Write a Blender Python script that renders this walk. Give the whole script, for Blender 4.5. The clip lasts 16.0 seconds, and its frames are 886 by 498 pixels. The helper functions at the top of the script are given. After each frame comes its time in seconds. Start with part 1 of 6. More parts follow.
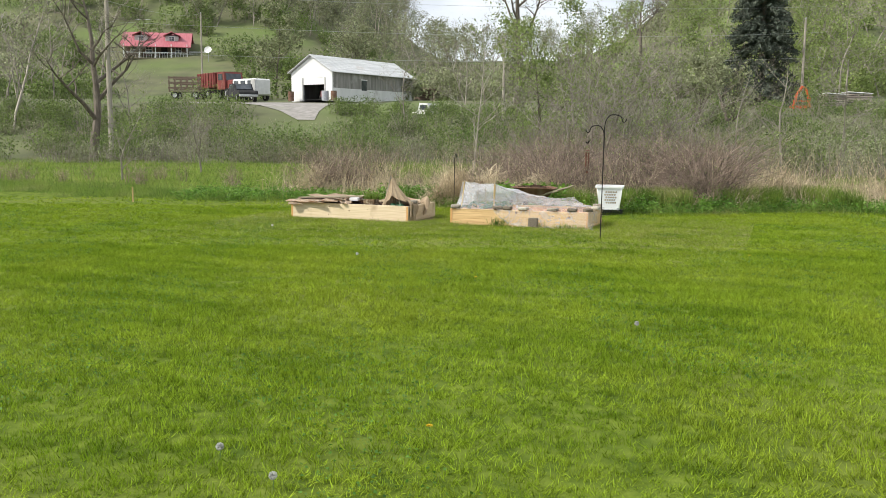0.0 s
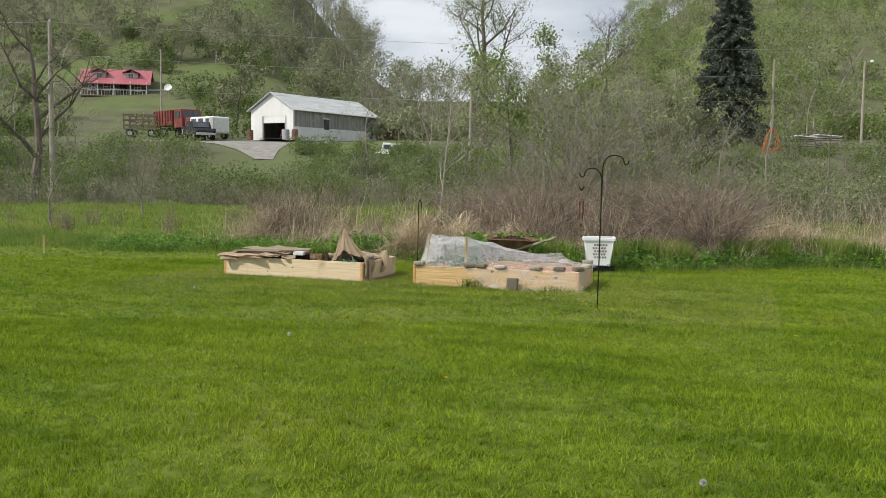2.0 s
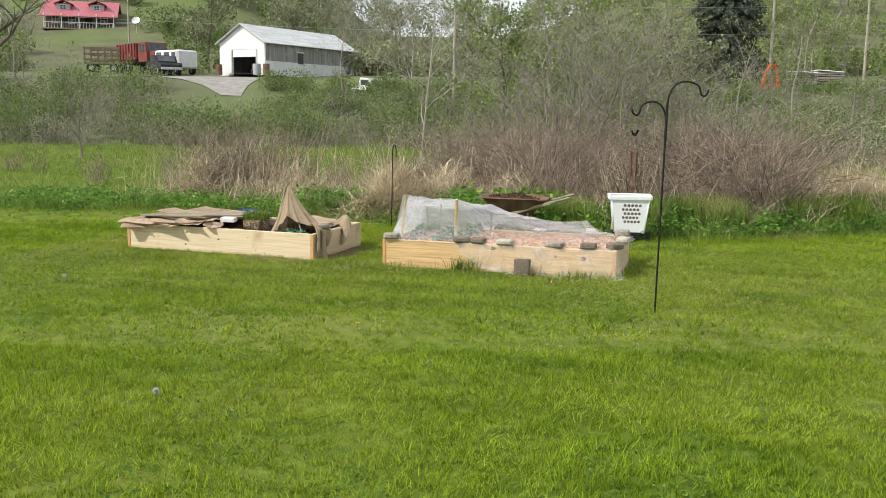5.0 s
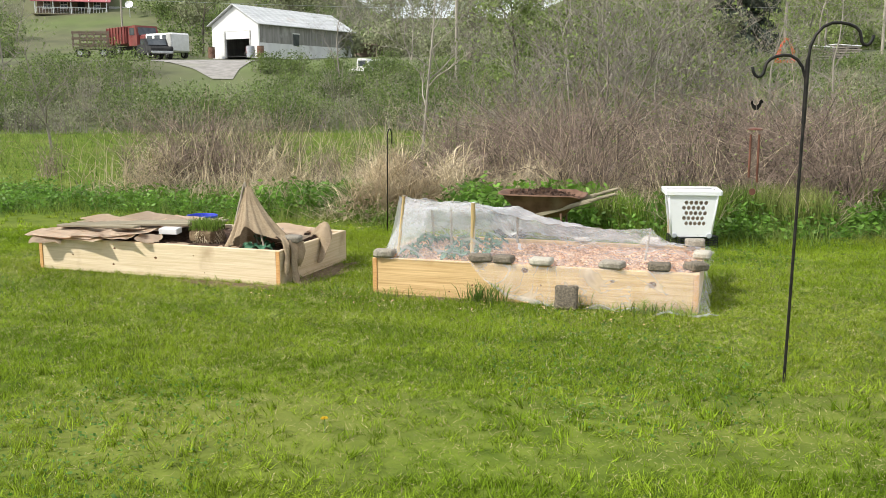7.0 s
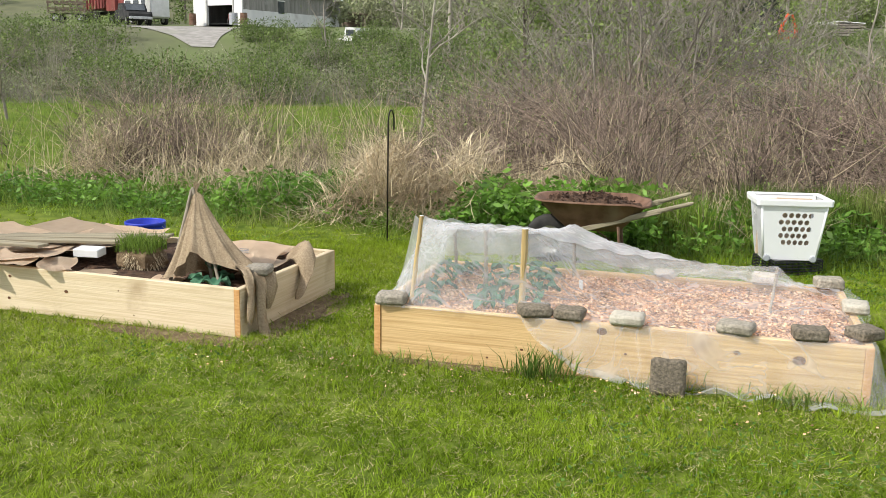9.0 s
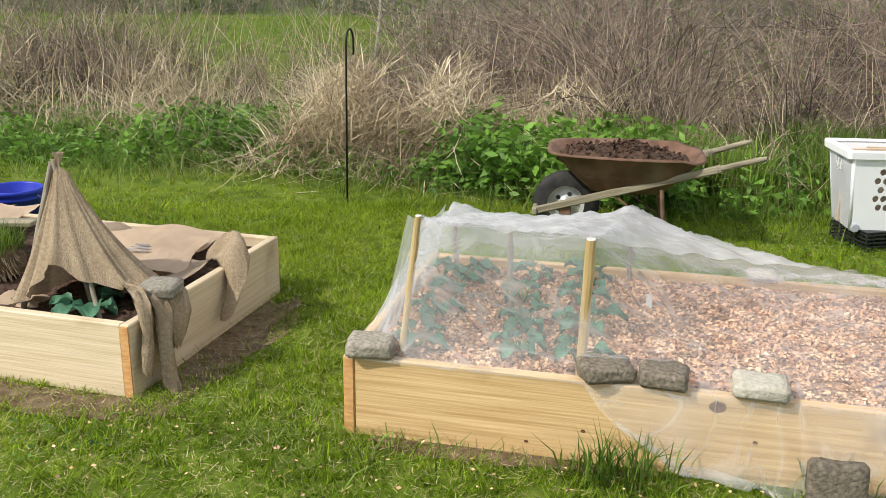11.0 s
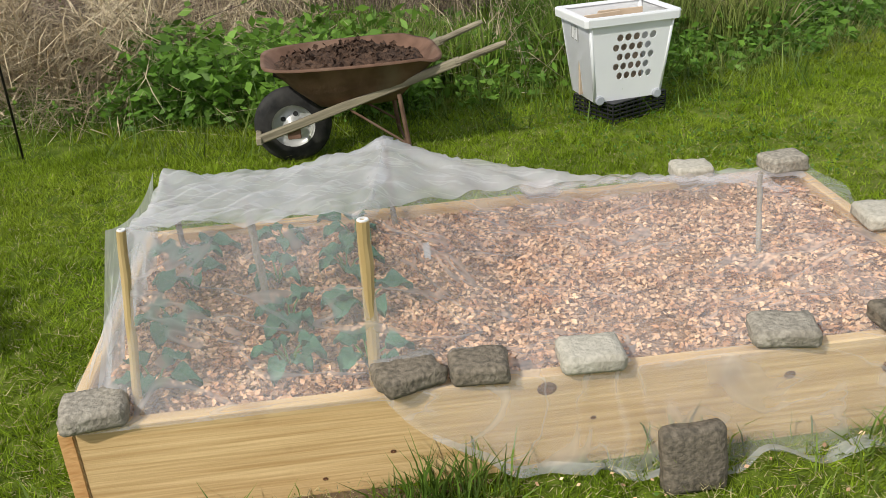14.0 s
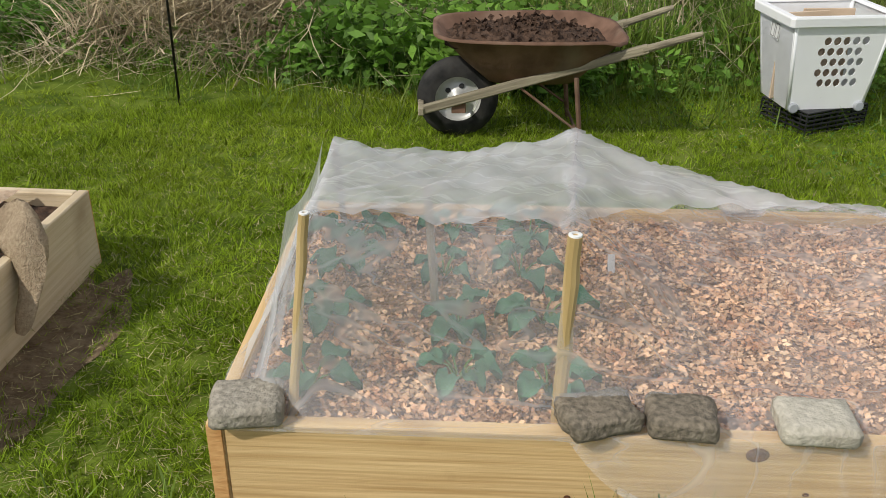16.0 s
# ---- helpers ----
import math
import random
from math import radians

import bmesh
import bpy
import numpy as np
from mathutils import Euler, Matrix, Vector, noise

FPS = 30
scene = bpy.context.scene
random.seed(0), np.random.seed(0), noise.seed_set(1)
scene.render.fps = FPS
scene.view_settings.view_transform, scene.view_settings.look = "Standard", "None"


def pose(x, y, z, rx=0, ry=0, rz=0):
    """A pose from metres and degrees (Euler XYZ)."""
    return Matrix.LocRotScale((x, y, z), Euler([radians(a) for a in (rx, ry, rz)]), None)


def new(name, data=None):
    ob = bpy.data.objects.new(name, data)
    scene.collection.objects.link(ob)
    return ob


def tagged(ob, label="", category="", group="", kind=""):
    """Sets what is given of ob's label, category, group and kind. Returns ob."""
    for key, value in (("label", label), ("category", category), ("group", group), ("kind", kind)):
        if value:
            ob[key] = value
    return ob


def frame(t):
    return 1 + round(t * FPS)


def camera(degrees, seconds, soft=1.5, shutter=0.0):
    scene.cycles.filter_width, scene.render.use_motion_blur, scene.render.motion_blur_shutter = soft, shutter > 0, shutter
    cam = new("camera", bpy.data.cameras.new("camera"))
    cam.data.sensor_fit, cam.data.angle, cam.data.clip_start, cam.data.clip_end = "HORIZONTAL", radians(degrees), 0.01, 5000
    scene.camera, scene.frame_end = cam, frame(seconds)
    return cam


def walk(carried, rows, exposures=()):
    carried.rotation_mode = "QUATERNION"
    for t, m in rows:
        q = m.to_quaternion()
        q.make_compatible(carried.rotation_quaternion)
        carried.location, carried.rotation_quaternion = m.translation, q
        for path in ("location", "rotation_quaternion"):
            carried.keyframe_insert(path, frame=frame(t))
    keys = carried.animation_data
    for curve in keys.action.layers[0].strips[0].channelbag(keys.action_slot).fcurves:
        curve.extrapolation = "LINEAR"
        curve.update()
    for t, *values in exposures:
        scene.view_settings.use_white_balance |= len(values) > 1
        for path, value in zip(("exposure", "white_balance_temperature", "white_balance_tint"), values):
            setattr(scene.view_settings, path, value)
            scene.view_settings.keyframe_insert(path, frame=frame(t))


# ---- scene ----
cam = camera(51.5, 16.0, 0.8)
METRES, EYE, TILT, LEAN, TURN = 14.7, 1.5, 0.0, 0.0, 20.5
ROWS = [
    (0.0, 0.0, 0.0, 0.0, 0.04, -7.17, -0.29),
    (0.5, -0.0037, 0.0474, 0.0007, -0.66, -5.72, -0.34),
    (1.0, -0.0009, 0.0915, -0.0005, -2.36, -6.06, -0.23),
    (1.5, 0.002, 0.1371, 0.0003, -2.19, -5.15, -0.47),
    (2.0, 0.0036, 0.1822, 0.0028, -2.12, -4.67, -0.62),
    (2.5, 0.0073, 0.2268, 0.0023, -1.9, -5.25, -1.2),
    (3.0, 0.0065, 0.2668, 0.0007, -1.8, -5.56, -1.63),
    (3.5, 0.0092, 0.3084, 0.0002, -2.35, -5.53, -0.43),
    (4.0, 0.0138, 0.3515, 0.0023, -2.1, -5.65, -0.35),
    (4.5, 0.0135, 0.3946, 0.0027, -3.13, -7.54, -0.9),
    (7.0, 0.0193, 0.6161, -0.0042, -3.18, -9.53, 0.17),
    (7.5, 0.0177, 0.6535, -0.0033, -3.5, -9.9, 0.76),
    (8.0, 0.017, 0.6927, -0.0025, -3.59, -10.18, 0.23),
    (8.5, 0.0128, 0.7325, -0.0034, -3.72, -10.79, -0.49),
    (11.0, 0.0055, 0.9002, -0.0056, -7.28, -16.7, -0.72),
    (11.5, 0.0047, 0.9222, -0.0035, -16.85, -24.11, -1.15),
    (12.0, 0.013, 0.936, -0.0031, -21.54, -24.88, 0.48),
    (12.5, 0.0229, 0.9436, -0.0018, -27.47, -25.98, 1.19),
    (13.0, 0.0235, 0.9459, -0.0019, -30.37, -26.84, 2.15),
    (13.5, 0.0194, 0.9474, -0.0016, -30.63, -27.2, 3.02),
    (14.0, 0.0139, 0.9514, -0.0017, -26.94, -24.97, 3.65),
    (14.5, 0.0074, 0.9537, -0.0019, -20.76, -24.94, 1.47),
    (15.0, 0.0029, 0.957, -0.0032, -19.76, -25.51, 0.42),
    (15.5, 0.0047, 0.9645, -0.0047, -20.11, -26.2, 0.17),
    (16.0, 0.0084, 0.9765, -0.0038, -17.68, -26.57, -0.12),
]
walk(cam, [(t, pose(0, 0, EYE, TILT, LEAN, TURN) @ pose(METRES * x, METRES * y, METRES * z, 90 + pitch, roll, yaw)) for t, x, y, z, yaw, pitch, roll in ROWS],
     [(0.0, 0.4), (0.5, 0.15), (2.0, 0.0), (2.5, 0.06), (3.5, 0.25), (4.5, 0.3), (7.0, 0.5), (8.5, 0.45), (11.0, 0.3), (12.5, 0.03), (14.0, -0.05), (16.0, -0.2)])

# ---- world, sun ----
SUN_TO = Vector((0.57, 0.49, -0.68)).normalized()
sun = new("sun", bpy.data.lights.new("sun", "SUN"))
sun.data.energy, sun.data.angle, sun.data.color = 3.6, radians(1.5), (1.0, 0.95, 0.86)
sun.rotation_mode = "QUATERNION"
sun.rotation_quaternion = SUN_TO.to_track_quat("-Z", "Y")
world = bpy.data.worlds.new("world")
scene.world = world
world.use_nodes = True
wn, wl = world.node_tree.nodes, world.node_tree.links
sky = wn.new("ShaderNodeTexSky")
sky.sky_type, sky.sun_disc = "NISHITA", False
sky.sun_elevation = math.asin(-SUN_TO.z)
sky.sun_rotation = math.atan2(-SUN_TO.x, -SUN_TO.y)
wtc = wn.new("ShaderNodeTexCoord")
wmap = wn.new("ShaderNodeMapping")
wmap.inputs["Scale"].default_value = (1.0, 1.0, 3.2)
wnoise = wn.new("ShaderNodeTexNoise")
wnoise.inputs["Scale"].default_value, wnoise.inputs["Detail"].default_value = 4.0, 6.0
wramp = wn.new("ShaderNodeValToRGB")
wramp.color_ramp.elements[0].position, wramp.color_ramp.elements[0].color = 0.36, (4.3, 4.6, 5.1, 1)
wramp.color_ramp.elements[1].position, wramp.color_ramp.elements[1].color = 0.62, (7.6, 7.8, 8.1, 1)
wmix = wn.new("ShaderNodeMix")
wmix.data_type = "RGBA"
wmix.inputs["Factor"].default_value = 0.82
wl.new(wtc.outputs["Generated"], wmap.inputs["Vector"])
wl.new(wmap.outputs["Vector"], wnoise.inputs["Vector"])
wl.new(wnoise.outputs["Fac"], wramp.inputs["Fac"])
wl.new(sky.outputs["Color"], wmix.inputs["A"])
wl.new(wramp.outputs["Color"], wmix.inputs["B"])
wl.new(wmix.outputs["Result"], wn["Background"].inputs["Color"])
wn["Background"].inputs["Strength"].default_value = 0.12

# ---- materials ----


def mat(name, a, b, scale=8.0, rough=0.8, bump=0.0, stretch=(1, 1, 1), spot=None, spot_scale=1.0, spot_at=(0.55, 0.7), vary=0.0, island=0.0,
        metal=0.0, through_light=0.0, bump_scale=0.0, spec=0.3):
    """Two tones by fine noise, a third by coarse noise; vary: by object, island: by loose piece; through_light: translucent share."""
    m = bpy.data.materials.new(name)
    m.use_nodes = True
    n, l = m.node_tree.nodes, m.node_tree.links
    p = n["Principled BSDF"]
    p.inputs["Roughness"].default_value, p.inputs["Metallic"].default_value = rough, metal
    p.inputs["Specular IOR Level"].default_value = spec
    tc, mp = n.new("ShaderNodeTexCoord"), n.new("ShaderNodeMapping")
    mp.inputs["Scale"].default_value = stretch
    l.new(tc.outputs["Object"], mp.inputs["Vector"])
    t1, r1 = n.new("ShaderNodeTexNoise"), n.new("ShaderNodeValToRGB")
    t1.inputs["Scale"].default_value, t1.inputs["Detail"].default_value = scale, 5.0
    l.new(mp.outputs["Vector"], t1.inputs["Vector"])
    e = r1.color_ramp.elements
    e[0].position, e[0].color, e[1].position, e[1].color = 0.33, (*a, 1), 0.67, (*b, 1)
    l.new(t1.outputs["Fac"], r1.inputs["Fac"])
    colour = r1.outputs["Color"]
    if spot:
        t2, r2, mx = n.new("ShaderNodeTexNoise"), n.new("ShaderNodeValToRGB"), n.new("ShaderNodeMix")
        t2.inputs["Scale"].default_value, t2.inputs["Detail"].default_value = spot_scale, 4.0
        l.new(tc.outputs["Object"], t2.inputs["Vector"])
        r2.color_ramp.elements[0].position, r2.color_ramp.elements[1].position = spot_at
        l.new(t2.outputs["Fac"], r2.inputs["Fac"])
        mx.data_type = "RGBA"
        l.new(r2.outputs["Color"], mx.inputs["Factor"])
        l.new(colour, mx.inputs["A"])
        mx.inputs["B"].default_value = (*spot, 1)
        colour = mx.outputs["Result"]
    for amount, kind, socket in ((vary, "ShaderNodeObjectInfo", "Random"), (island, "ShaderNodeNewGeometry", "Random Per Island")):
        if amount:
            g, mr, hs = n.new(kind), n.new("ShaderNodeMapRange"), n.new("ShaderNodeHueSaturation")
            mr.inputs["To Min"].default_value, mr.inputs["To Max"].default_value = 1 - amount, 1 + amount
            l.new(g.outputs[socket], mr.inputs["Value"])
            l.new(mr.outputs["Result"], hs.inputs["Value"])
            l.new(colour, hs.inputs["Color"])
            colour = hs.outputs["Color"]
    l.new(colour, p.inputs["Base Color"])
    if bump:
        bn, t3 = n.new("ShaderNodeBump"), n.new("ShaderNodeTexNoise")
        t3.inputs["Scale"].default_value, t3.inputs["Detail"].default_value = bump_scale or scale * 2, 6.0
        l.new(mp.outputs["Vector"], t3.inputs["Vector"])
        bn.inputs["Strength"].default_value, bn.inputs["Distance"].default_value = bump, 0.02
        l.new(t3.outputs["Fac"], bn.inputs["Height"])
        l.new(bn.outputs["Normal"], p.inputs["Normal"])
    if through_light:
        tr, ms = n.new("ShaderNodeBsdfTranslucent"), n.new("ShaderNodeMixShader")
        l.new(colour, tr.inputs["Color"])
        ms.inputs["Fac"].default_value = through_light
        l.new(p.outputs["BSDF"], ms.inputs[1])
        l.new(tr.outputs["BSDF"], ms.inputs[2])
        l.new(ms.outputs["Shader"], n["Material Output"].inputs["Surface"])
    return m


M = {
    "ground": mat("turf_soil", (0.06, 0.098, 0.01), (0.145, 0.195, 0.025), 6.0, 0.95, 0.6, (1, 1, 1), (0.18, 0.2, 0.045), 0.3, (0.5, 0.75), bump_scale=40, spec=0.1),
    "hill": mat("hillside_undergrowth", (0.085, 0.09, 0.048), (0.14, 0.145, 0.075), 0.3, 0.95, 0.0, (1, 1, 1), (0.12, 0.17, 0.045), 0.05, (0.48, 0.66)),
    # dark brown brush floor, the shade inside the brush put into its colour
    "brush_shade": mat("brush_floor_shade", (0.05, 0.038, 0.024), (0.12, 0.09, 0.055), 12, 0.95, 0.6),
    "dirt": mat("bare_dirt", (0.1, 0.065, 0.035), (0.2, 0.145, 0.085), 20, 0.95, 0.8),
    "blade": mat("grass_blade", (0.14, 0.228, 0.012), (0.275, 0.38, 0.03), 0.8, 0.75, 0.0, (1, 3, 1), (0.32, 0.38, 0.04), 0.35, (0.46, 0.8), island=0.6, through_light=0.42, spec=0.1),
    "clover": mat("clover_leaf", (0.06, 0.15, 0.02), (0.12, 0.24, 0.04), 3, 0.6, island=0.3, through_light=0.35),
    "tall": mat("tall_grass_blade", (0.1, 0.18, 0.025), (0.23, 0.32, 0.055), 1.2, 0.55, 0.0, (1, 1, 1), (0.3, 0.31, 0.11), 0.7, (0.5, 0.75), island=0.5, through_light=0.4),
    "weed": mat("weed_leaf", (0.09, 0.2, 0.025), (0.19, 0.34, 0.05), 1.5, 0.5, 0.0, island=0.45, through_light=0.4),
    "straw": mat("dead_straw", (0.38, 0.3, 0.19), (0.66, 0.56, 0.39), 2, 0.8, 0.0, island=0.45, through_light=0.15),
    "cane": mat("bramble_cane", (0.105, 0.078, 0.064), (0.38, 0.29, 0.23), 2.5, 0.8, 0.0, island=0.65),
    "twig": mat("bare_twig", (0.2, 0.175, 0.145), (0.33, 0.3, 0.255), 1, 0.85, 0.0, island=0.35),
    "bark": mat("tree_bark", (0.09, 0.075, 0.06), (0.2, 0.17, 0.14), 6, 0.9, 0.5, (1, 1, 0.2)),
    "pale_bark": mat("pale_bark", (0.25, 0.22, 0.18), (0.42, 0.39, 0.33), 5, 0.85, 0.3),
    "spring": mat("young_leaf", (0.16, 0.22, 0.06), (0.28, 0.34, 0.12), 0.5, 0.6, 0.0, island=0.4, through_light=0.4),
    # bush and olive leaves are lightened, distance haze put into their colour
    "bush": mat("hazed_bush_leaf", (0.1, 0.15, 0.04), (0.19, 0.25, 0.075), 0.4, 0.6, 0.0, island=0.45, through_light=0.35),
    "olive": mat("hazed_grey_green_leaf", (0.19, 0.21, 0.11), (0.31, 0.33, 0.19), 0.4, 0.65, 0.0, island=0.4, through_light=0.3),
    "bloom": mat("white_blossom", (0.4, 0.42, 0.33), (0.62, 0.62, 0.55), 1, 0.7, 0.0, island=0.3, through_light=0.3),
    # needle green lifted towards grey to paint in the haze before the spruce
    "needle": mat("hazed_spruce_needle", (0.05, 0.066, 0.05), (0.1, 0.12, 0.09), 0.7, 0.7, 0.0, island=0.4),
    "wood": mat("pine_board", (0.47, 0.3, 0.13), (0.69, 0.49, 0.25), 5, 0.65, 0.15, (0.4, 9, 16), (0.36, 0.22, 0.1), 3.5, (0.64, 0.8), vary=0.08),
    "pale_wood": mat("weathered_pine_board", (0.58, 0.46, 0.29), (0.71, 0.59, 0.42), 5, 0.7, 0.15, (0.4, 9, 16), (0.42, 0.31, 0.19), 3.0, (0.6, 0.8), vary=0.08),
    "end_wood": mat("end_grain", (0.5, 0.25, 0.09), (0.68, 0.4, 0.17), 20, 0.7, 0.2, (1, 1, 3)),
    "knot": mat("wood_knot", (0.07, 0.03, 0.015), (0.2, 0.09, 0.04), 40, 0.6, 0.2),
    "bamboo": mat("bamboo_cane", (0.42, 0.3, 0.13), (0.58, 0.43, 0.22), 6, 0.5, 0.1, (4, 4, 0.5), vary=0.1),
    "grey_stick": mat("weathered_stick", (0.2, 0.17, 0.13), (0.34, 0.3, 0.24), 12, 0.9, 0.3, (3, 3, 0.5)),
    "paver": mat("concrete_paver", (0.2, 0.18, 0.145), (0.36, 0.325, 0.265), 70, 0.92, 0.5, (1, 1, 1), (0.13, 0.11, 0.08), 9, (0.55, 0.8), vary=0.18, bump_scale=90),
    "dark_paver": mat("dark_stained_paver", (0.095, 0.082, 0.062), (0.215, 0.18, 0.135), 70, 0.92, 0.5, (1, 1, 1), (0.26, 0.23, 0.18), 9, (0.6, 0.8), vary=0.2, bump_scale=90),
    "light_paver": mat("light_concrete_paver", (0.38, 0.355, 0.29), (0.53, 0.49, 0.41), 70, 0.92, 0.4, (1, 1, 1), (0.25, 0.22, 0.17), 9, (0.55, 0.8), bump_scale=90),
    "chips": mat("wood_chip", (0.5, 0.26, 0.14), (0.82, 0.56, 0.35), 12, 0.85, 0.0, island=0.5),
    "mulch": mat("mulch_bed", (0.2, 0.11, 0.065), (0.48, 0.31, 0.19), 45, 0.95, 0.9),
    "cabbage": mat("brassica_leaf", (0.05, 0.15, 0.085), (0.11, 0.25, 0.15), 12, 0.5, 0.2, island=0.25, through_light=0.2),
    "soil": mat("dark_soil", (0.035, 0.02, 0.013), (0.11, 0.065, 0.042), 30, 0.95, 1.0, bump_scale=50),
    "rust": mat("rusty_steel", (0.11, 0.06, 0.038), (0.21, 0.12, 0.08), 9, 0.75, 0.25, (1, 1, 1), (0.24, 0.18, 0.13), 3.5, (0.5, 0.75), metal=0.1),
    "rubber": mat("tyre_rubber", (0.012, 0.012, 0.012), (0.04, 0.038, 0.035), 15, 0.75, 0.2),
    "rim": mat("painted_rim", (0.45, 0.45, 0.43), (0.62, 0.62, 0.6), 12, 0.45, 0.05, (1, 1, 1), (0.28, 0.22, 0.16), 7, (0.6, 0.75), metal=0.3),
    "old_wood": mat("weathered_handle_wood", (0.17, 0.145, 0.1), (0.33, 0.29, 0.2), 6, 0.8, 0.3, (0.4, 6, 6)),
    "white": mat("white_plastic", (0.8, 0.81, 0.83), (0.85, 0.86, 0.87), 3, 0.38, 0.0, (1, 1, 1), (0.72, 0.72, 0.69), 5, (0.65, 0.85), spec=0.5),
    "grey_plastic": mat("grey_plastic", (0.3, 0.32, 0.35), (0.4, 0.42, 0.45), 8, 0.5),
    "label": mat("printed_label", (0.6, 0.6, 0.6), (0.75, 0.75, 0.75), 8, 0.5),
    "print": mat("grey_print", (0.2, 0.2, 0.21), (0.3, 0.3, 0.3), 8, 0.6),
    "black_plastic": mat("black_plastic", (0.012, 0.012, 0.014), (0.03, 0.03, 0.032), 8, 0.45, 0.1),
    "black_iron": mat("black_iron", (0.012, 0.012, 0.012), (0.035, 0.03, 0.027), 20, 0.5, 0.1, metal=0.4),
    "burlap": mat("burlap_cloth", (0.32, 0.24, 0.155), (0.47, 0.37, 0.25), 90, 0.95, 0.6, (1, 1, 1), (0.25, 0.18, 0.11), 5, (0.5, 0.8), through_light=0.12),
    "card": mat("cardboard", (0.54, 0.42, 0.3), (0.68, 0.55, 0.42), 4, 0.9, 0.1, (1, 1, 1), (0.44, 0.33, 0.23), 4, (0.55, 0.8), vary=0.18),
    "blue": mat("blue_plastic", (0.012, 0.03, 0.4), (0.025, 0.06, 0.55), 4, 0.4, spec=0.5),
    "chime": mat("rusty_copper_tube", (0.12, 0.05, 0.035), (0.22, 0.1, 0.07), 14, 0.55, 0.1, metal=0.4),
    "barn": mat("whitewashed_metal", (0.66, 0.67, 0.66), (0.8, 0.8, 0.79), 1.2, 0.6, 0.0, (1, 1, 0.3), (0.4, 0.38, 0.36), 0.5, (0.6, 0.78)),
    "barn_grey": mat("unpainted_siding", (0.2, 0.195, 0.18), (0.34, 0.33, 0.31), 1.5, 0.8, 0.0, (3, 3, 0.4), (0.5, 0.5, 0.48), 0.8, (0.55, 0.75)),
    "tin": mat("tin_roof", (0.45, 0.46, 0.46), (0.66, 0.67, 0.67), 0.8, 0.5, 0.0, (4, 0.4, 1), (0.38, 0.3, 0.24), 0.35, (0.6, 0.8), metal=0.2),
    "dark": mat("dark_paint_and_shade", (0.02, 0.02, 0.022), (0.05, 0.05, 0.05), 2, 0.9),
    # red roof paint, its paler pink tone painting in the haze of distance
    "red_roof": mat("hazed_red_metal_roof", (0.36, 0.1, 0.12), (0.45, 0.15, 0.17), 1.5, 0.5, 0.0, (4, 0.3, 1)),
    "log": mat("brown_log_wall", (0.11, 0.08, 0.06), (0.2, 0.15, 0.12), 2, 0.8, 0.0, (0.3, 0.3, 4)),
    "pane": mat("dark_window_glass", (0.04, 0.05, 0.06), (0.09, 0.1, 0.11), 2, 0.12, spec=0.6),
    "trim_white": mat("white_paint", (0.7, 0.7, 0.69), (0.8, 0.8, 0.79), 3, 0.6),
    "block": mat("grey_block", (0.35, 0.35, 0.34), (0.5, 0.5, 0.48), 3, 0.85),
    "truck_red": mat("dull_red_paint", (0.14, 0.03, 0.03), (0.26, 0.07, 0.06), 1.5, 0.6, 0.0, (1, 1, 1), (0.12, 0.06, 0.04), 0.8, (0.5, 0.8)),
    "gravel": mat("gravel_drive", (0.22, 0.21, 0.19), (0.33, 0.31, 0.29), 2.0, 0.95, 0.3, (1, 1, 1), (0.2, 0.21, 0.14), 0.25, (0.5, 0.75)),
    "pole_wood": mat("utility_pole_wood", (0.27, 0.24, 0.2), (0.42, 0.38, 0.32), 4, 0.85, 0.1, (3, 3, 0.3)),
    "steel": mat("galvanised_steel", (0.42, 0.43, 0.43), (0.55, 0.56, 0.56), 4, 0.45, metal=0.6),
    "orange": mat("orange_paint", (0.6, 0.06, 0.015), (0.75, 0.1, 0.03), 2, 0.5),
    "lumber": mat("stacked_lumber", (0.22, 0.19, 0.16), (0.42, 0.38, 0.33), 1.5, 0.85, 0.0, (0.3, 3, 3), vary=0.35),
    "clipping": mat("dry_clipping", (0.24, 0.21, 0.085), (0.5, 0.44, 0.23), 3, 0.85, 0.0, island=0.4, through_light=0.2),
    "yellow": mat("dandelion_petal", (0.75, 0.5, 0.02), (0.85, 0.62, 0.05), 30, 0.7, through_light=0.2),
    "fluff": mat("seed_fluff", (0.65, 0.65, 0.62), (0.8, 0.8, 0.78), 60, 0.9, through_light=0.4),
    "stem": mat("green_stem", (0.1, 0.18, 0.05), (0.16, 0.25, 0.08), 20, 0.6),
}


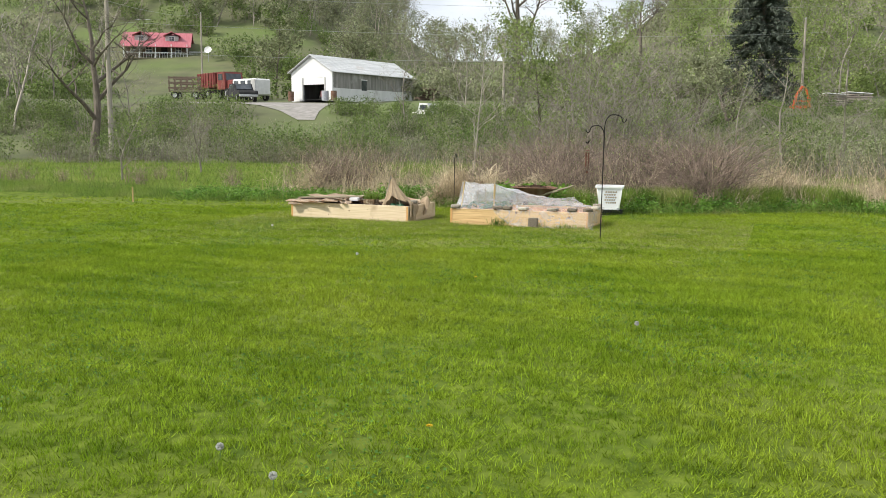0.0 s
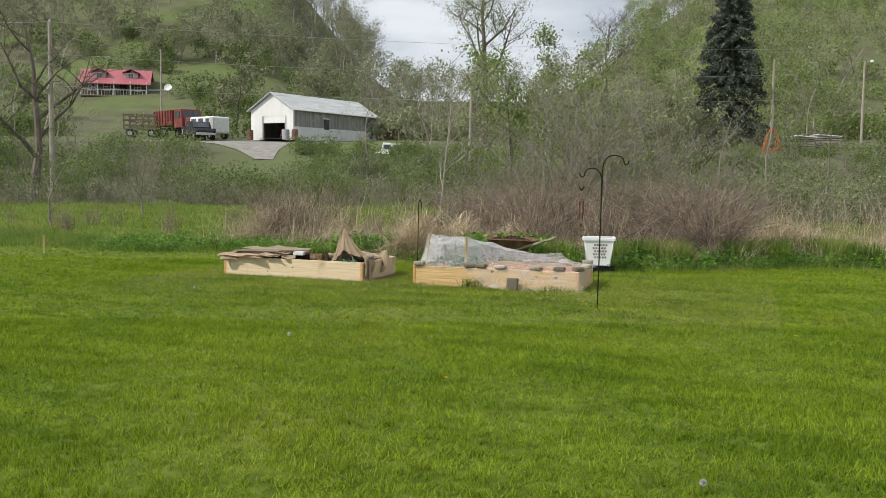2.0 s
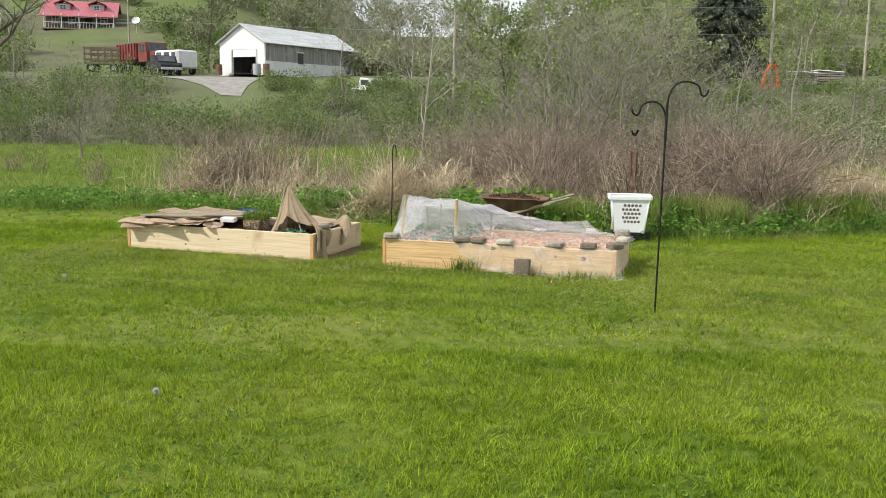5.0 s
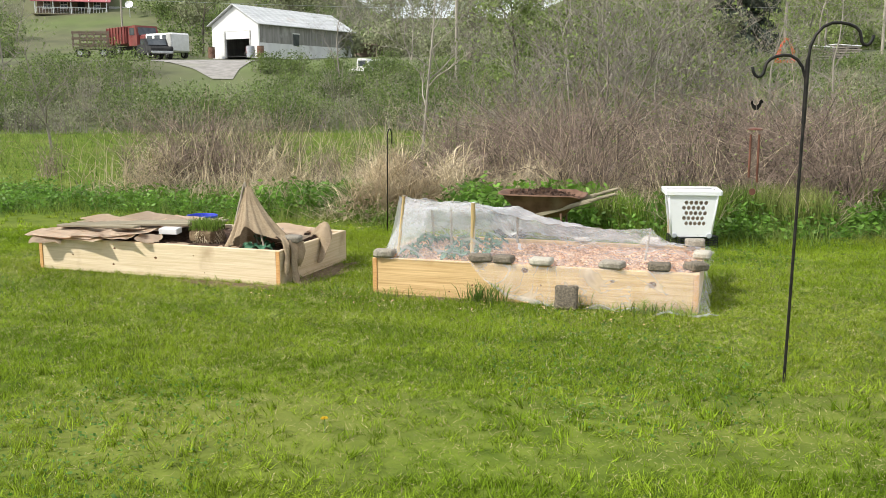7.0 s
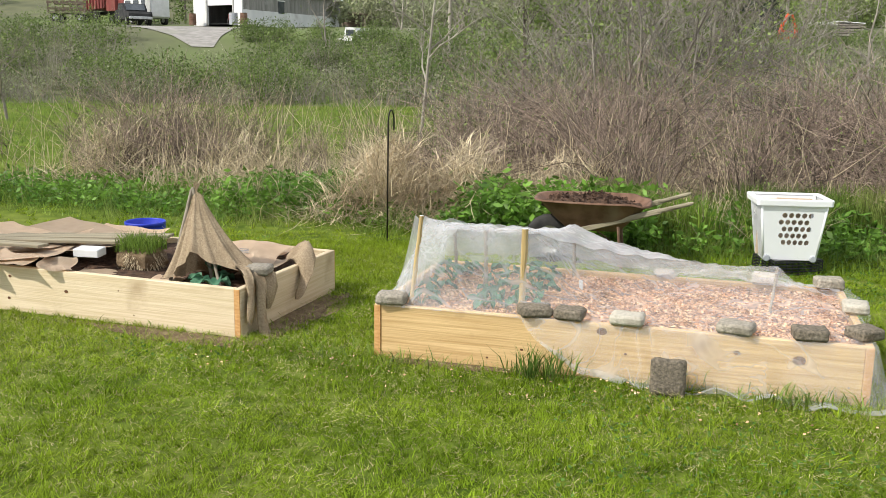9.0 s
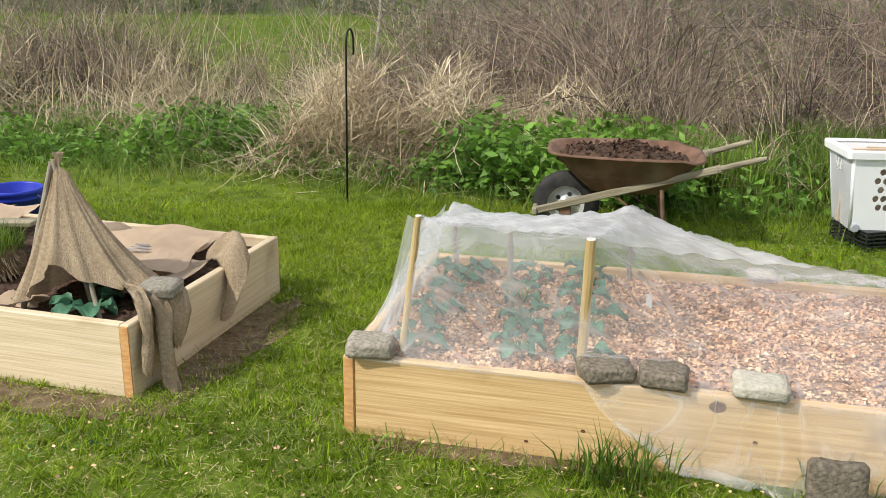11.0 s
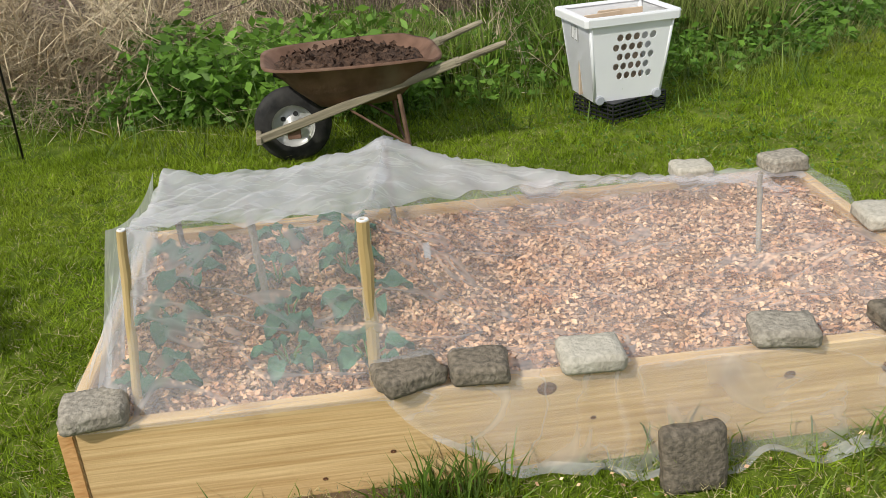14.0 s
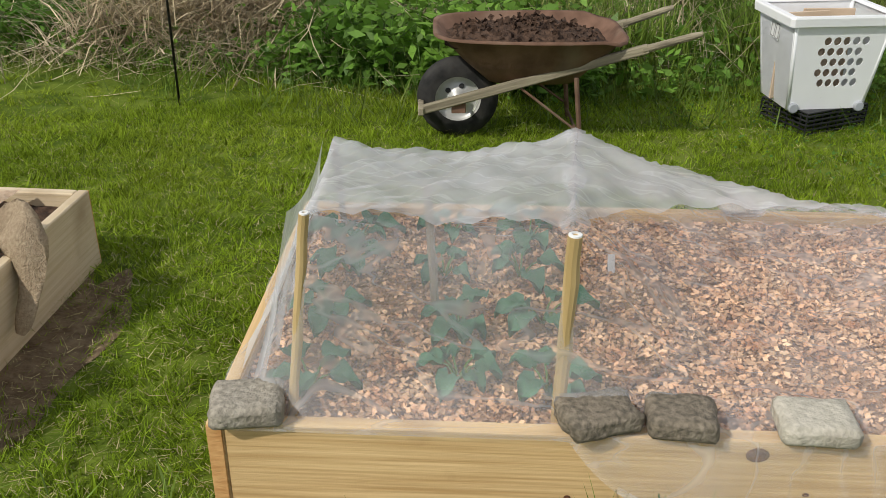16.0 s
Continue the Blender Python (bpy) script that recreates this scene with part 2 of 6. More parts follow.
def net_material(low, high):
    m = bpy.data.materials.new("insect_netting")
    m.use_nodes = True
    n, l = m.node_tree.nodes, m.node_tree.links
    p = n["Principled BSDF"]
    p.inputs["Base Color"].default_value, p.inputs["Roughness"].default_value = (0.87, 0.88, 0.91, 1), 0.4
    tr, tl, ms, ms2 = n.new("ShaderNodeBsdfTransparent"), n.new("ShaderNodeBsdfTranslucent"), n.new("ShaderNodeMixShader"), n.new("ShaderNodeMixShader")
    tl.inputs["Color"].default_value = (0.85, 0.87, 0.9, 1)
    tc, nz, rp = n.new("ShaderNodeTexCoord"), n.new("ShaderNodeTexNoise"), n.new("ShaderNodeMapRange")
    nz.inputs["Scale"].default_value, nz.inputs["Detail"].default_value = 5.0, 5.0
    l.new(tc.outputs["Object"], nz.inputs["Vector"])
    rp.inputs["From Min"].default_value, rp.inputs["From Max"].default_value = 0.3, 0.75
    rp.inputs["To Min"].default_value, rp.inputs["To Max"].default_value = low, high
    l.new(nz.outputs["Fac"], rp.inputs["Value"])
    # bright wrinkle highlights painted in as thin noise bands of raised opacity
    cz, cr, ad = n.new("ShaderNodeTexNoise"), n.new("ShaderNodeValToRGB"), n.new("ShaderNodeMath")
    cm = n.new("ShaderNodeMapping")
    cm.inputs["Rotation"].default_value, cm.inputs["Scale"].default_value = (0, 0, 0.6), (1.2, 4.5, 1.6)
    cz.inputs["Scale"].default_value, cz.inputs["Detail"].default_value, cz.inputs["Distortion"].default_value = 1.6, 3.0, 1.2
    l.new(tc.outputs["Object"], cm.inputs["Vector"])
    l.new(cm.outputs["Vector"], cz.inputs["Vector"])
    el = cr.color_ramp.elements
    el[0].position, el[0].color, el[1].position, el[1].color = 0.47, (0, 0, 0, 1), 0.5, (0.11, 0.11, 0.11, 1)
    el2 = el.new(0.53)
    el2.color = (0, 0, 0, 1)
    l.new(cz.outputs["Fac"], cr.inputs["Fac"])
    l.new(rp.outputs["Result"], ad.inputs[0])
    l.new(cr.outputs["Color"], ad.inputs[1])
    ms.inputs["Fac"].default_value = 0.35
    l.new(p.outputs["BSDF"], ms.inputs[1])
    l.new(tl.outputs["BSDF"], ms.inputs[2])
    l.new(ad.outputs["Value"], ms2.inputs["Fac"])
    l.new(tr.outputs["BSDF"], ms2.inputs[1])
    l.new(ms.outputs["Shader"], ms2.inputs[2])
    l.new(ms2.outputs["Shader"], n["Material Output"].inputs["Surface"])
    return m


M["net"] = net_material(0.15, 0.31)
M["net_dense"] = net_material(0.28, 0.5)
M["net_hem"] = net_material(0.2, 0.42)

# ---- mesh helpers ----
RNG = np.random.default_rng(7)


def mesh_np(name, verts, faces, material, smooth=False):
    """A mesh from an (n, 3) array of points and an (m, k) array of equal faces."""
    verts, faces = np.asarray(verts, np.float32), np.asarray(faces, np.int32)
    me = bpy.data.meshes.new(name)
    k = faces.shape[1]
    me.vertices.add(len(verts))
    me.vertices.foreach_set("co", verts.ravel())
    me.loops.add(faces.size)
    me.loops.foreach_set("vertex_index", faces.ravel())
    me.polygons.add(len(faces))
    me.polygons.foreach_set("loop_start", np.arange(0, faces.size, k, dtype=np.int32))
    if smooth:
        me.polygons.foreach_set("use_smooth", np.ones(len(faces), bool))
    me.update(calc_edges=True)
    me.materials.append(material)
    return me


def stuff(name, geo, material, label, category, parent=None):
    ob = new(name, mesh_np(name, *geo, material))
    if parent:
        ob.parent = parent
    return tagged(ob, label, "" if parent else category, kind="stuff")


def merge(parts):
    vs, fs, at = [], [], 0
    for v, f in parts:
        vs.append(v)
        fs.append(f + at)
        at += len(v)
    return np.concatenate(vs), np.concatenate(fs)


def part(name, bm, material, parent=None, label="", smooth=False):
    me = bpy.data.meshes.new(name)
    bmesh.ops.recalc_face_normals(bm, faces=bm.faces)
    if smooth:
        for f in bm.faces:
            f.smooth = True
    bm.to_mesh(me)
    bm.free()
    me.materials.append(material)
    ob = new(name, me)
    if parent:
        ob.parent = parent
    return tagged(ob, label)


def part_np(name, geo, material, parent=None, label="", smooth=False):
    ob = new(name, mesh_np(name, *geo, material, smooth))
    if parent:
        ob.parent = parent
    return tagged(ob, label)


def thing(name, m, label, category, group="", kind=""):
    ob = new(name)
    ob.matrix_basis = m
    return tagged(ob, label, category, group, kind)


def box(size, centre=(0, 0, 0), bevel=0.0, turn=None, bm=None):
    """A box, its edges bevelled, added to bm."""
    bm = bm or bmesh.new()
    m = Matrix.Translation(centre) @ (turn or Matrix()) @ Matrix.Diagonal((*size, 1))
    made = bmesh.ops.create_cube(bm, size=1, matrix=m)["verts"]
    if bevel:
        edges = list({e for v in made for e in v.link_edges})
        bmesh.ops.bevel(bm, geom=edges, offset=bevel, segments=1, affect="EDGES")
    return bm


def tube(points, radii, sides=8, bm=None, caps=True):
    """A tube along points."""
    bm = bm or bmesh.new()
    pts = [Vector(p) for p in points]
    if not hasattr(radii, "__len__"):
        radii = [radii] * len(pts)
    rings = []
    side = None
    for i, p in enumerate(pts):
        d = (pts[min(i + 1, len(pts) - 1)] - pts[max(i - 1, 0)]).normalized()
        if side is None:
            side = d.orthogonal().normalized()
        side = (side - d * side.dot(d)).normalized()
        up = d.cross(side)
        rings.append([bm.verts.new(p + radii[i] * (math.cos(a) * side + math.sin(a) * up)) for a in (2 * math.pi * k / sides for k in range(sides))])
    for a, b in zip(rings, rings[1:]):
        for k in range(sides):
            bm.faces.new((a[k], a[(k + 1) % sides], b[(k + 1) % sides], b[k]))
    if caps:
        bm.faces.new(rings[0][::-1])
        bm.faces.new(rings[-1])
    return bm


def lathe(profile, sides=24, bm=None, turn=None):
    """Spins (radius, height) pairs round z."""
    bm = bm or bmesh.new()
    m = turn or Matrix()
    rings = [[bm.verts.new(m @ Vector((r * math.cos(2 * math.pi * k / sides), r * math.sin(2 * math.pi * k / sides), z))) for k in range(sides)] for r, z in profile]
    for a, b in zip(rings, rings[1:]):
        for k in range(sides):
            bm.faces.new((a[k], a[(k + 1) % sides], b[(k + 1) % sides], b[k]))
    return bm


def grid_geo(p):
    """Quads over an (n, m, 3) array of points."""
    n, m = p.shape[:2]
    i = np.arange(n * m).reshape(n, m)
    return p.reshape(-1, 3), np.stack([i[:-1, :-1], i[1:, :-1], i[1:, 1:], i[:-1, 1:]], -1).reshape(-1, 4)


def segments(p0, p1, r0, r1, sides=3):
    """Many loose tapered rods from arrays of ends and radii."""
    p0, p1 = np.asarray(p0, float), np.asarray(p1, float)
    d = p1 - p0
    d /= np.linalg.norm(d, axis=1, keepdims=True) + 1e-9
    ref = np.where(np.abs(d[:, 2:3]) > 0.9, np.array([[1.0, 0, 0]]), np.array([[0, 0, 1.0]]))
    s = np.cross(d, ref)
    s /= np.linalg.norm(s, axis=1, keepdims=True) + 1e-9
    u = np.cross(d, s)
    a = np.arange(sides) * 2 * np.pi / sides
    ring = np.cos(a)[None, :, None] * s[:, None] + np.sin(a)[None, :, None] * u[:, None]
    v = np.concatenate([p0[:, None] + np.reshape(r0, (-1, 1, 1)) * ring, p1[:, None] + np.reshape(r1, (-1, 1, 1)) * ring], 1)
    k = np.arange(sides)
    f = np.stack([k, (k + 1) % sides, (k + 1) % sides + sides, k + sides], -1)
    return v.reshape(-1, 3), (np.arange(len(p0))[:, None, None] * 2 * sides + f[None]).reshape(-1, 4)


def stems(base, height, lean, radius, bends=4, rng=RNG, wobble=0.012):
    """Many arching rods: lean is the (n, 2) sideways reach of the tips."""
    n = len(base)
    t = np.linspace(0, 1, bends + 1)
    p = base[:, None, :] + np.zeros((1, bends + 1, 1))
    droop = rng.uniform(0.0, 0.5, n)[:, None]
    p[:, :, :2] += lean[:, None, :] * (t ** 1.8)[None, :, None]
    p[:, :, 2] += height[:, None] * (t - droop * t ** 3 * np.clip(np.linalg.norm(lean, axis=1) / height, 0, 1)[:, None])
    p += rng.normal(0, wobble, p.shape) * np.minimum(1, t * 3)[None, :, None]
    r = radius[:, None] * (1 - 0.75 * t)[None]
    return merge([segments(p[:, i], p[:, i + 1], r[:, i], r[:, i + 1]) for i in range(bends)])


def blades(base, height, lean, width, rng=RNG, bend=True):
    """Grass blades: a quad and a tip each (as two quads), or one narrow kite."""
    n = len(base)
    a = rng.uniform(0, 2 * np.pi, n)
    side = np.stack([np.cos(a), np.sin(a), np.zeros(n)], 1) * width[:, None] / 2
    up = np.stack([lean[:, 0], lean[:, 1], height], 1)
    mid = base + up * np.array([0.35, 0.35, 0.62])
    tip = base + up
    if not bend:
        v = np.stack([base - side, base + side, tip], 1)
        return v.reshape(-1, 3), np.arange(n * 3).reshape(-1, 3)
    v = np.stack([base - side * 0.7, base + side * 0.7, mid + side, tip, mid - side], 1)
    i = np.arange(n)[:, None] * 5
    return v.reshape(-1, 3), np.concatenate([i + np.array([[0, 1, 2]]), i + np.array([[0, 2, 4]]), i + np.array([[4, 2, 3]])])


def leaves(centre, size, rng=RNG, flat=0.0, long=1.6):
    """Loose kite-shaped leaves at random turns; flat: 1 lies level."""
    n = len(centre)
    d = rng.normal(size=(n, 3))
    d[:, 2] *= 1 - flat
    d /= np.linalg.norm(d, axis=1, keepdims=True)
    e = rng.normal(size=(n, 3))
    e[:, 2] *= 1 - flat
    e -= d * (e * d).sum(1, keepdims=True)
    e /= np.linalg.norm(e, axis=1, keepdims=True) + 1e-9
    s = np.reshape(size, (-1, 1))
    v = np.stack([centre - d * s * long / 2, centre + e * s / 2, centre + d * s * long / 2, centre - e * s / 2], 1)
    return v.reshape(-1, 3), np.arange(n * 4).reshape(-1, 4)


# ---- the lie of the land ----
HEAD = radians(18.2)
FWD, SIDE = np.array((-math.sin(HEAD), math.cos(HEAD))), np.array((math.cos(HEAD), math.sin(HEAD)))


def uv_of(x, y):
    return x * SIDE[0] + y * SIDE[1], x * FWD[0] + y * FWD[1]


def xy_of(u, v):
    return u * SIDE[0] + v * FWD[0], u * SIDE[1] + v * FWD[1]


def smooth01(a, b, t):
    t = np.clip((t - a) / (b - a), 0, 1)
    return t * t * (3 - 2 * t)


def height_uv(u, v):
    """The ground's height: level lawn and field, a bank up to a shelf, and the wooded hills behind it."""
    a = u / np.maximum(v, 20)
    lawn = -0.0052 * np.clip(v, 0, 16)
    left, right = smooth01(0.03, 0.24, -a), smooth01(0.08, 0.34, a)
    bank = (3.9 - 0.65 * right) * smooth01(50, 74, v)
    shelf = (1.0 + 1.3 * right) * smooth01(74, 96, v)
    rise = smooth01(112, 330, v) * (21 + 52 * left + 38 * right)
    near_rise = 3.5 * left * smooth01(92, 165, v) + 5 * right * smooth01(100, 170, v)
    return lawn + bank + shelf + rise + near_rise


def ground_z(x, y):
    u, v = uv_of(np.asarray(x, float), np.asarray(y, float))
    z = height_uv(u, v)
    return z + 0.012 * np.sin(x * 1.7 + 0.6 * y) * np.sin(y * 1.3) * (np.abs(v - 16.5) > 4)


def on_ground(x, y):
    return float(ground_z(x, y))


def far_point(px, v, z=None):
    """The place v metres ahead whose bearing from 4.5 m down the walk has the tangent px."""
    u = px * (v - 4.5)
    x, y = xy_of(u, v)
    return x, y, on_ground(x, y) if z is None else z


def px(p):
    return (p - 784) / 1625


def build_ground():
    us = np.concatenate([-np.geomspace(30, 1500, 26)[::-1], np.arange(-29, 30, 1.0), np.geomspace(30, 1500, 26)])
    vs = np.concatenate([-np.geomspace(20, 900, 12)[::-1], np.arange(-19, 60, 1.0), np.arange(60, 92, 1.5), np.geomspace(92, 1800, 48)])
    u, v = np.meshgrid(us, vs, indexing="ij")
    x, y = xy_of(u, v)
    z = ground_z(x, y)
    z = np.where(v > 400, height_uv(u * 400 / np.maximum(v, 400), np.full_like(v, 400.0)), z)
    ob = new("ground", mesh_np("ground", *grid_geo(np.stack([x, y, z], -1)), M["ground"], True))
    ob.data.materials.append(M["hill"])
    ob.data.materials.append(M["brush_shade"])
    mid = np.empty(len(ob.data.polygons) * 3)
    ob.data.polygons.foreach_get("center", mid)
    mid = mid.reshape(-1, 3)
    kind = (uv_of(mid[:, 0], mid[:, 1])[1] > 47).astype(np.int32)
    # the band under the brush takes the shade-darkened brown
    kind[(mid[:, 0] > -7.6) & (mid[:, 0] < 9) & (mid[:, 1] > 20.4) & (mid[:, 1] < 27)] = 2
    ob.data.polygons.foreach_set("material_index", kind)
    return tagged(ob, "mown green lawn running out to rough field and wooded hills", "ground", kind="structure")


build_ground()
G = -0.083

# ---- raised beds ----
BH = 0.286


def board(name, length, parent, m, material, label=""):
    bm = box((length, 0.038, BH), (0, 0, 0), 0.004)
    ob = part(name, bm, material, parent, label)
    ob.matrix_basis = m
    return ob


def knots(parent, spots, m, face):
    for x, z, r in spots:
        bm = lathe([(0.0005, 0.0), (r * 0.7, 0.001), (r, 0.0)], 10)
        ob = part("knot", bm, M["knot"], parent, "dark round knot")
        ob.matrix_basis = m @ pose(x, face, z, 90, 0, 0) @ Matrix.Diagonal((1, 0.75, 1, 1))


def raised_bed(m, length, depth, wood, label, fill, fill_label, spots):
    bed = thing("raised_bed", m, label, "raised bed", "garden beds")
    z = BH / 2
    f = pose(length / 2, 0.019, z)
    front = board("board", length - 0.076, bed, f, wood)
    knots(bed, spots, f, -0.0205)
    board("board", length - 0.076, bed, pose(length / 2, depth - 0.019, z), wood)
    for x in (0.019, length - 0.019):
        board("board", depth, bed, pose(x, depth / 2, z, 0, 0, 90), wood)
        for y in (-0.003, depth + 0.003):
            part("board_end", box((0.034, 0.006, BH - 0.008), (0, 0, 0), 0.001), M["end_wood"], bed, "orange end grain of a board").matrix_basis = pose(x, y, z)
    n = 40
    xs, ys = np.linspace(0.04, length - 0.04, 70), np.linspace(0.04, depth - 0.04, n)
    x, y = np.meshgrid(xs, ys, indexing="ij")
    zz = BH - 0.04 + 0.012 * np.sin(x * 9 + 2 * y) * np.sin(y * 7) + RNG.normal(0, 0.004, x.shape)
    part_np("fill", grid_geo(np.stack([x, y, zz], -1)), fill, bed, fill_label, True)
    return bed


RX, RY, RL, RD = -5.51, 15.09, 2.44, 1.22
bed_r = raised_bed(pose(RX, RY, G), RL, RD, M["wood"], "raised garden bed of yellow pine boards filled with wood chips", M["mulch"], "reddish wood chip mulch",
                   [(-0.42, -0.03, 0.008), (-0.02, 0.105, 0.026), (0.62, 0.06, 0.016), (0.9, 0.05, 0.03), (0.1, 0.0, 0.008), (-0.6, -0.09, 0.007)])
LM = pose(-6.33, 15.14, G, 0, 0, -2.4)
bed_l = raised_bed(LM @ Matrix.Translation((-2.44, 0, 0)), 2.44, 1.22, M["pale_wood"], "pale pine raised bed half covered with cardboard", M["soil"], "dark garden soil",
                   [(-0.4, 0.08, 0.012), (0.02, 0.02, 0.014), (-0.42, -0.06, 0.012), (0.4, 0.06, 0.006), (-0.85, 0.0, 0.008), (0.5, -0.08, 0.006)])


def in_left(x, y, z):
    return LM @ Vector((x, y, z))


# bare earth worn beside the beds
def worn_patch(cx, cy, rx, ry, turn, label):
    n, k = 9, 40
    p = np.zeros((n, k + 1, 3))
    for i in range(n):
        for j in range(k + 1):
            a = 2 * math.pi * j / k
            r = i / (n - 1) * (1 + 0.18 * math.sin(3 * a + cx) + 0.1 * math.sin(7 * a))
            x, y = rx * r * math.cos(a), ry * r * math.sin(a)
            c, s = math.cos(turn), math.sin(turn)
            wx, wy = cx + c * x - s * y, cy + s * x + c * y
            p[i, j] = wx, wy, on_ground(wx, wy) + 0.006 * (1 - r) + 0.004
    return tagged(new("dirt_patch", mesh_np("dirt_patch", *grid_geo(p), M["dirt"], True)), label, "dirt", kind="structure")


WORN = [(-6.22, 15.75, 0.16, 0.6, 0.03), (-6.75, 15.06, 0.6, 0.1, -0.06), (-5.0, 15.05, 0.45, 0.05, 0.0)]
for w in WORN:
    worn_patch(*w, "bare trodden earth beside the raised bed")


# wood chips
def chip_geo(n, x0, x1, y0, y1, z, spread=0.012, size=(0.012, 0.03)):
    c = np.stack([RNG.uniform(x0, x1, n), RNG.uniform(y0, y1, n), z + RNG.uniform(0, spread, n)], 1)
    return leaves(c, RNG.uniform(*size, n), flat=0.6, long=1.6)


stuff("wood_chips", chip_geo(42000, 0.045, RL - 0.045, 0.045, RD - 0.045, BH - 0.042, 0.02, (0.006, 0.0165)), M["chips"], "loose pinkish wood chips", "wood chips", bed_r)
c = chip_geo(260, -6.4, -3.0, 14.55, 15.07, G + 0.02, 0.02, (0.005, 0.013))
stuff("wood_chip_litter", c, M["chips"], "scattered wood chips on the grass in front of the bed", "wood chips")


# brassica seedlings
def brassica(x, y, z, size, rng, parent_label):
    plant = thing("brassica_plant", pose(x, y, z, 0, 0, rng.uniform(0, 360)), parent_label, "plant", "seedlings in the bed")
    for k in range(rng.integers(5, 8)):
        a, rise = k * 2.4 + rng.uniform(-0.3, 0.3), rng.uniform(0.35, 1.0)
        ln = size * rng.uniform(0.7, 1.1)
        bm = tube([(0, 0, 0.0), (ln * 0.3 * math.cos(a), ln * 0.3 * math.sin(a), ln * 0.35 * rise + 0.02), (ln * 0.55 * math.cos(a), ln * 0.55 * math.sin(a), ln * 0.55 * rise + 0.02)], [0.004, 0.003, 0.002], 5)
        part("stalk", bm, M["stem"], plant)
        p = np.zeros((7, 5, 3))
        for i in range(7):
            s = i / 6
            w = ln * 0.36 * math.sin(math.pi * (0.08 + 0.9 * s) ** 0.8) * (1 + 0.12 * math.sin(9 * s))
            for j in range(5):
                q = (j - 2) / 2
                d = ln * (0.45 + 0.75 * s)
                p[i, j] = (d * math.cos(a) - q * w * math.sin(a), d * math.sin(a) + q * w * math.cos(a),
                           0.02 + ln * (0.5 * rise + 0.45 * rise * s - 0.55 * s * s) + 0.12 * ln * q * q + 0.01 * math.sin(8 * s + 5 * q))
        part_np("leaf", grid_geo(p), M["cabbage"], plant, "", True)
    return plant


rng = np.random.default_rng(3)
for gx in range(3):
    for gy in range(4):
        brassica(RX + 0.24 + 0.26 * gx + rng.uniform(-0.05, 0.05), RY + 0.22 + 0.26 * gy + rng.uniform(-0.05, 0.05), G + BH - 0.035, rng.uniform(0.09, 0.13), rng,
                 "blue-green brassica seedling growing in wood chips")


# stakes
def bamboo(x, y, z0, x1, y1, z1, r, material, label, group, name="bamboo_stake"):
    st = thing(name, pose(x, y, z0), label, "stake", group)
    d = Vector((x1 - x, y1 - y, z1 - z0))
    n = 9
    pts, rad = [], []
    for i in range(n + 1):
        pts.append(d * (i / n) + Vector((0.0012 * math.sin(i * 2.1), 0.0012 * math.cos(i * 1.7), 0)))
        rad.append(r * (1.12 if i % 3 == 1 else 1.0))
    part("cane", tube(pts, rad, 10), material, st)
    part("cut_end", lathe([(r * 0.95, 0), (r * 0.9, 0.003), (r * 0.45, 0.0035), (r * 0.42, -0.01), (0.0004, -0.01)], 10), M["trim_white"] if material is M["bamboo"] else material, st, "pale cut end").matrix_basis = Matrix.Translation(d)
    return st


FILL = G + BH - 0.055
P1, P2, BL, PK, RR = (-5.275, 15.17, 0.675), (-4.725, 15.17, 0.64), (-5.385, 16.2, 0.46), (-4.63, 16.25, 0.485), (-3.47, 15.78, 0.415)
bamboo(-5.335, 15.165, FILL, *P1, 0.011, M["bamboo"], "yellow bamboo stake holding up the netting", "netting stakes")
bamboo(-4.735, 15.17, FILL, *P2, 0.016, M["bamboo"], "thick yellow bamboo stake holding up the netting", "netting stakes")
bamboo(-5.03, 15.62, FILL, -5.06, 15.7, 0.52, 0.011, M["grey_stick"], "grey weathered stick standing in the bed", "netting stakes", "wooden_stake")
bamboo(-5.36, 16.18, FILL, BL[0], BL[1], BL[2] - 0.01, 0.01, M["grey_stick"], "grey stick under the netting", "netting stakes", "wooden_stake")
bamboo(-4.62, 16.22, FILL, PK[0], PK[1], PK[2] - 0.01, 0.01, M["grey_stick"], "grey stick under the netting", "netting stakes", "wooden_stake")
bamboo(-3.5, 15.68, FILL, RR[0], RR[1], RR[2] - 0.01, 0.008, M["grey_stick"], "grey stick under the netting", "netting stakes", "wooden_stake")
tag = thing("plant_tag", pose(-4.53, 15.9, FILL + 0.005, -12, 0, 15), "white plastic plant tag stuck in wood chips", "plant tag")
part("strip", box((0.022, 0.002, 0.075), (0, 0, 0.037), 0.0006), M["trim_white"], tag)


STONES = [(-5.42, 15.12, 0.085), (-4.655, 15.12, 0.085), (-4.475, 15.12, 0.08), (-4.19, 15.12, 0.085), (-3.68, 15.13, 0.09), (-3.35, 15.13, 0.085), (-3.1, 15.2, 0.08), (-3.075, 15.74, 0.08), (-3.15, 16.28, 0.085), (-3.5, 16.29, 0.08), (-4.08, 16.3, 0.07)]


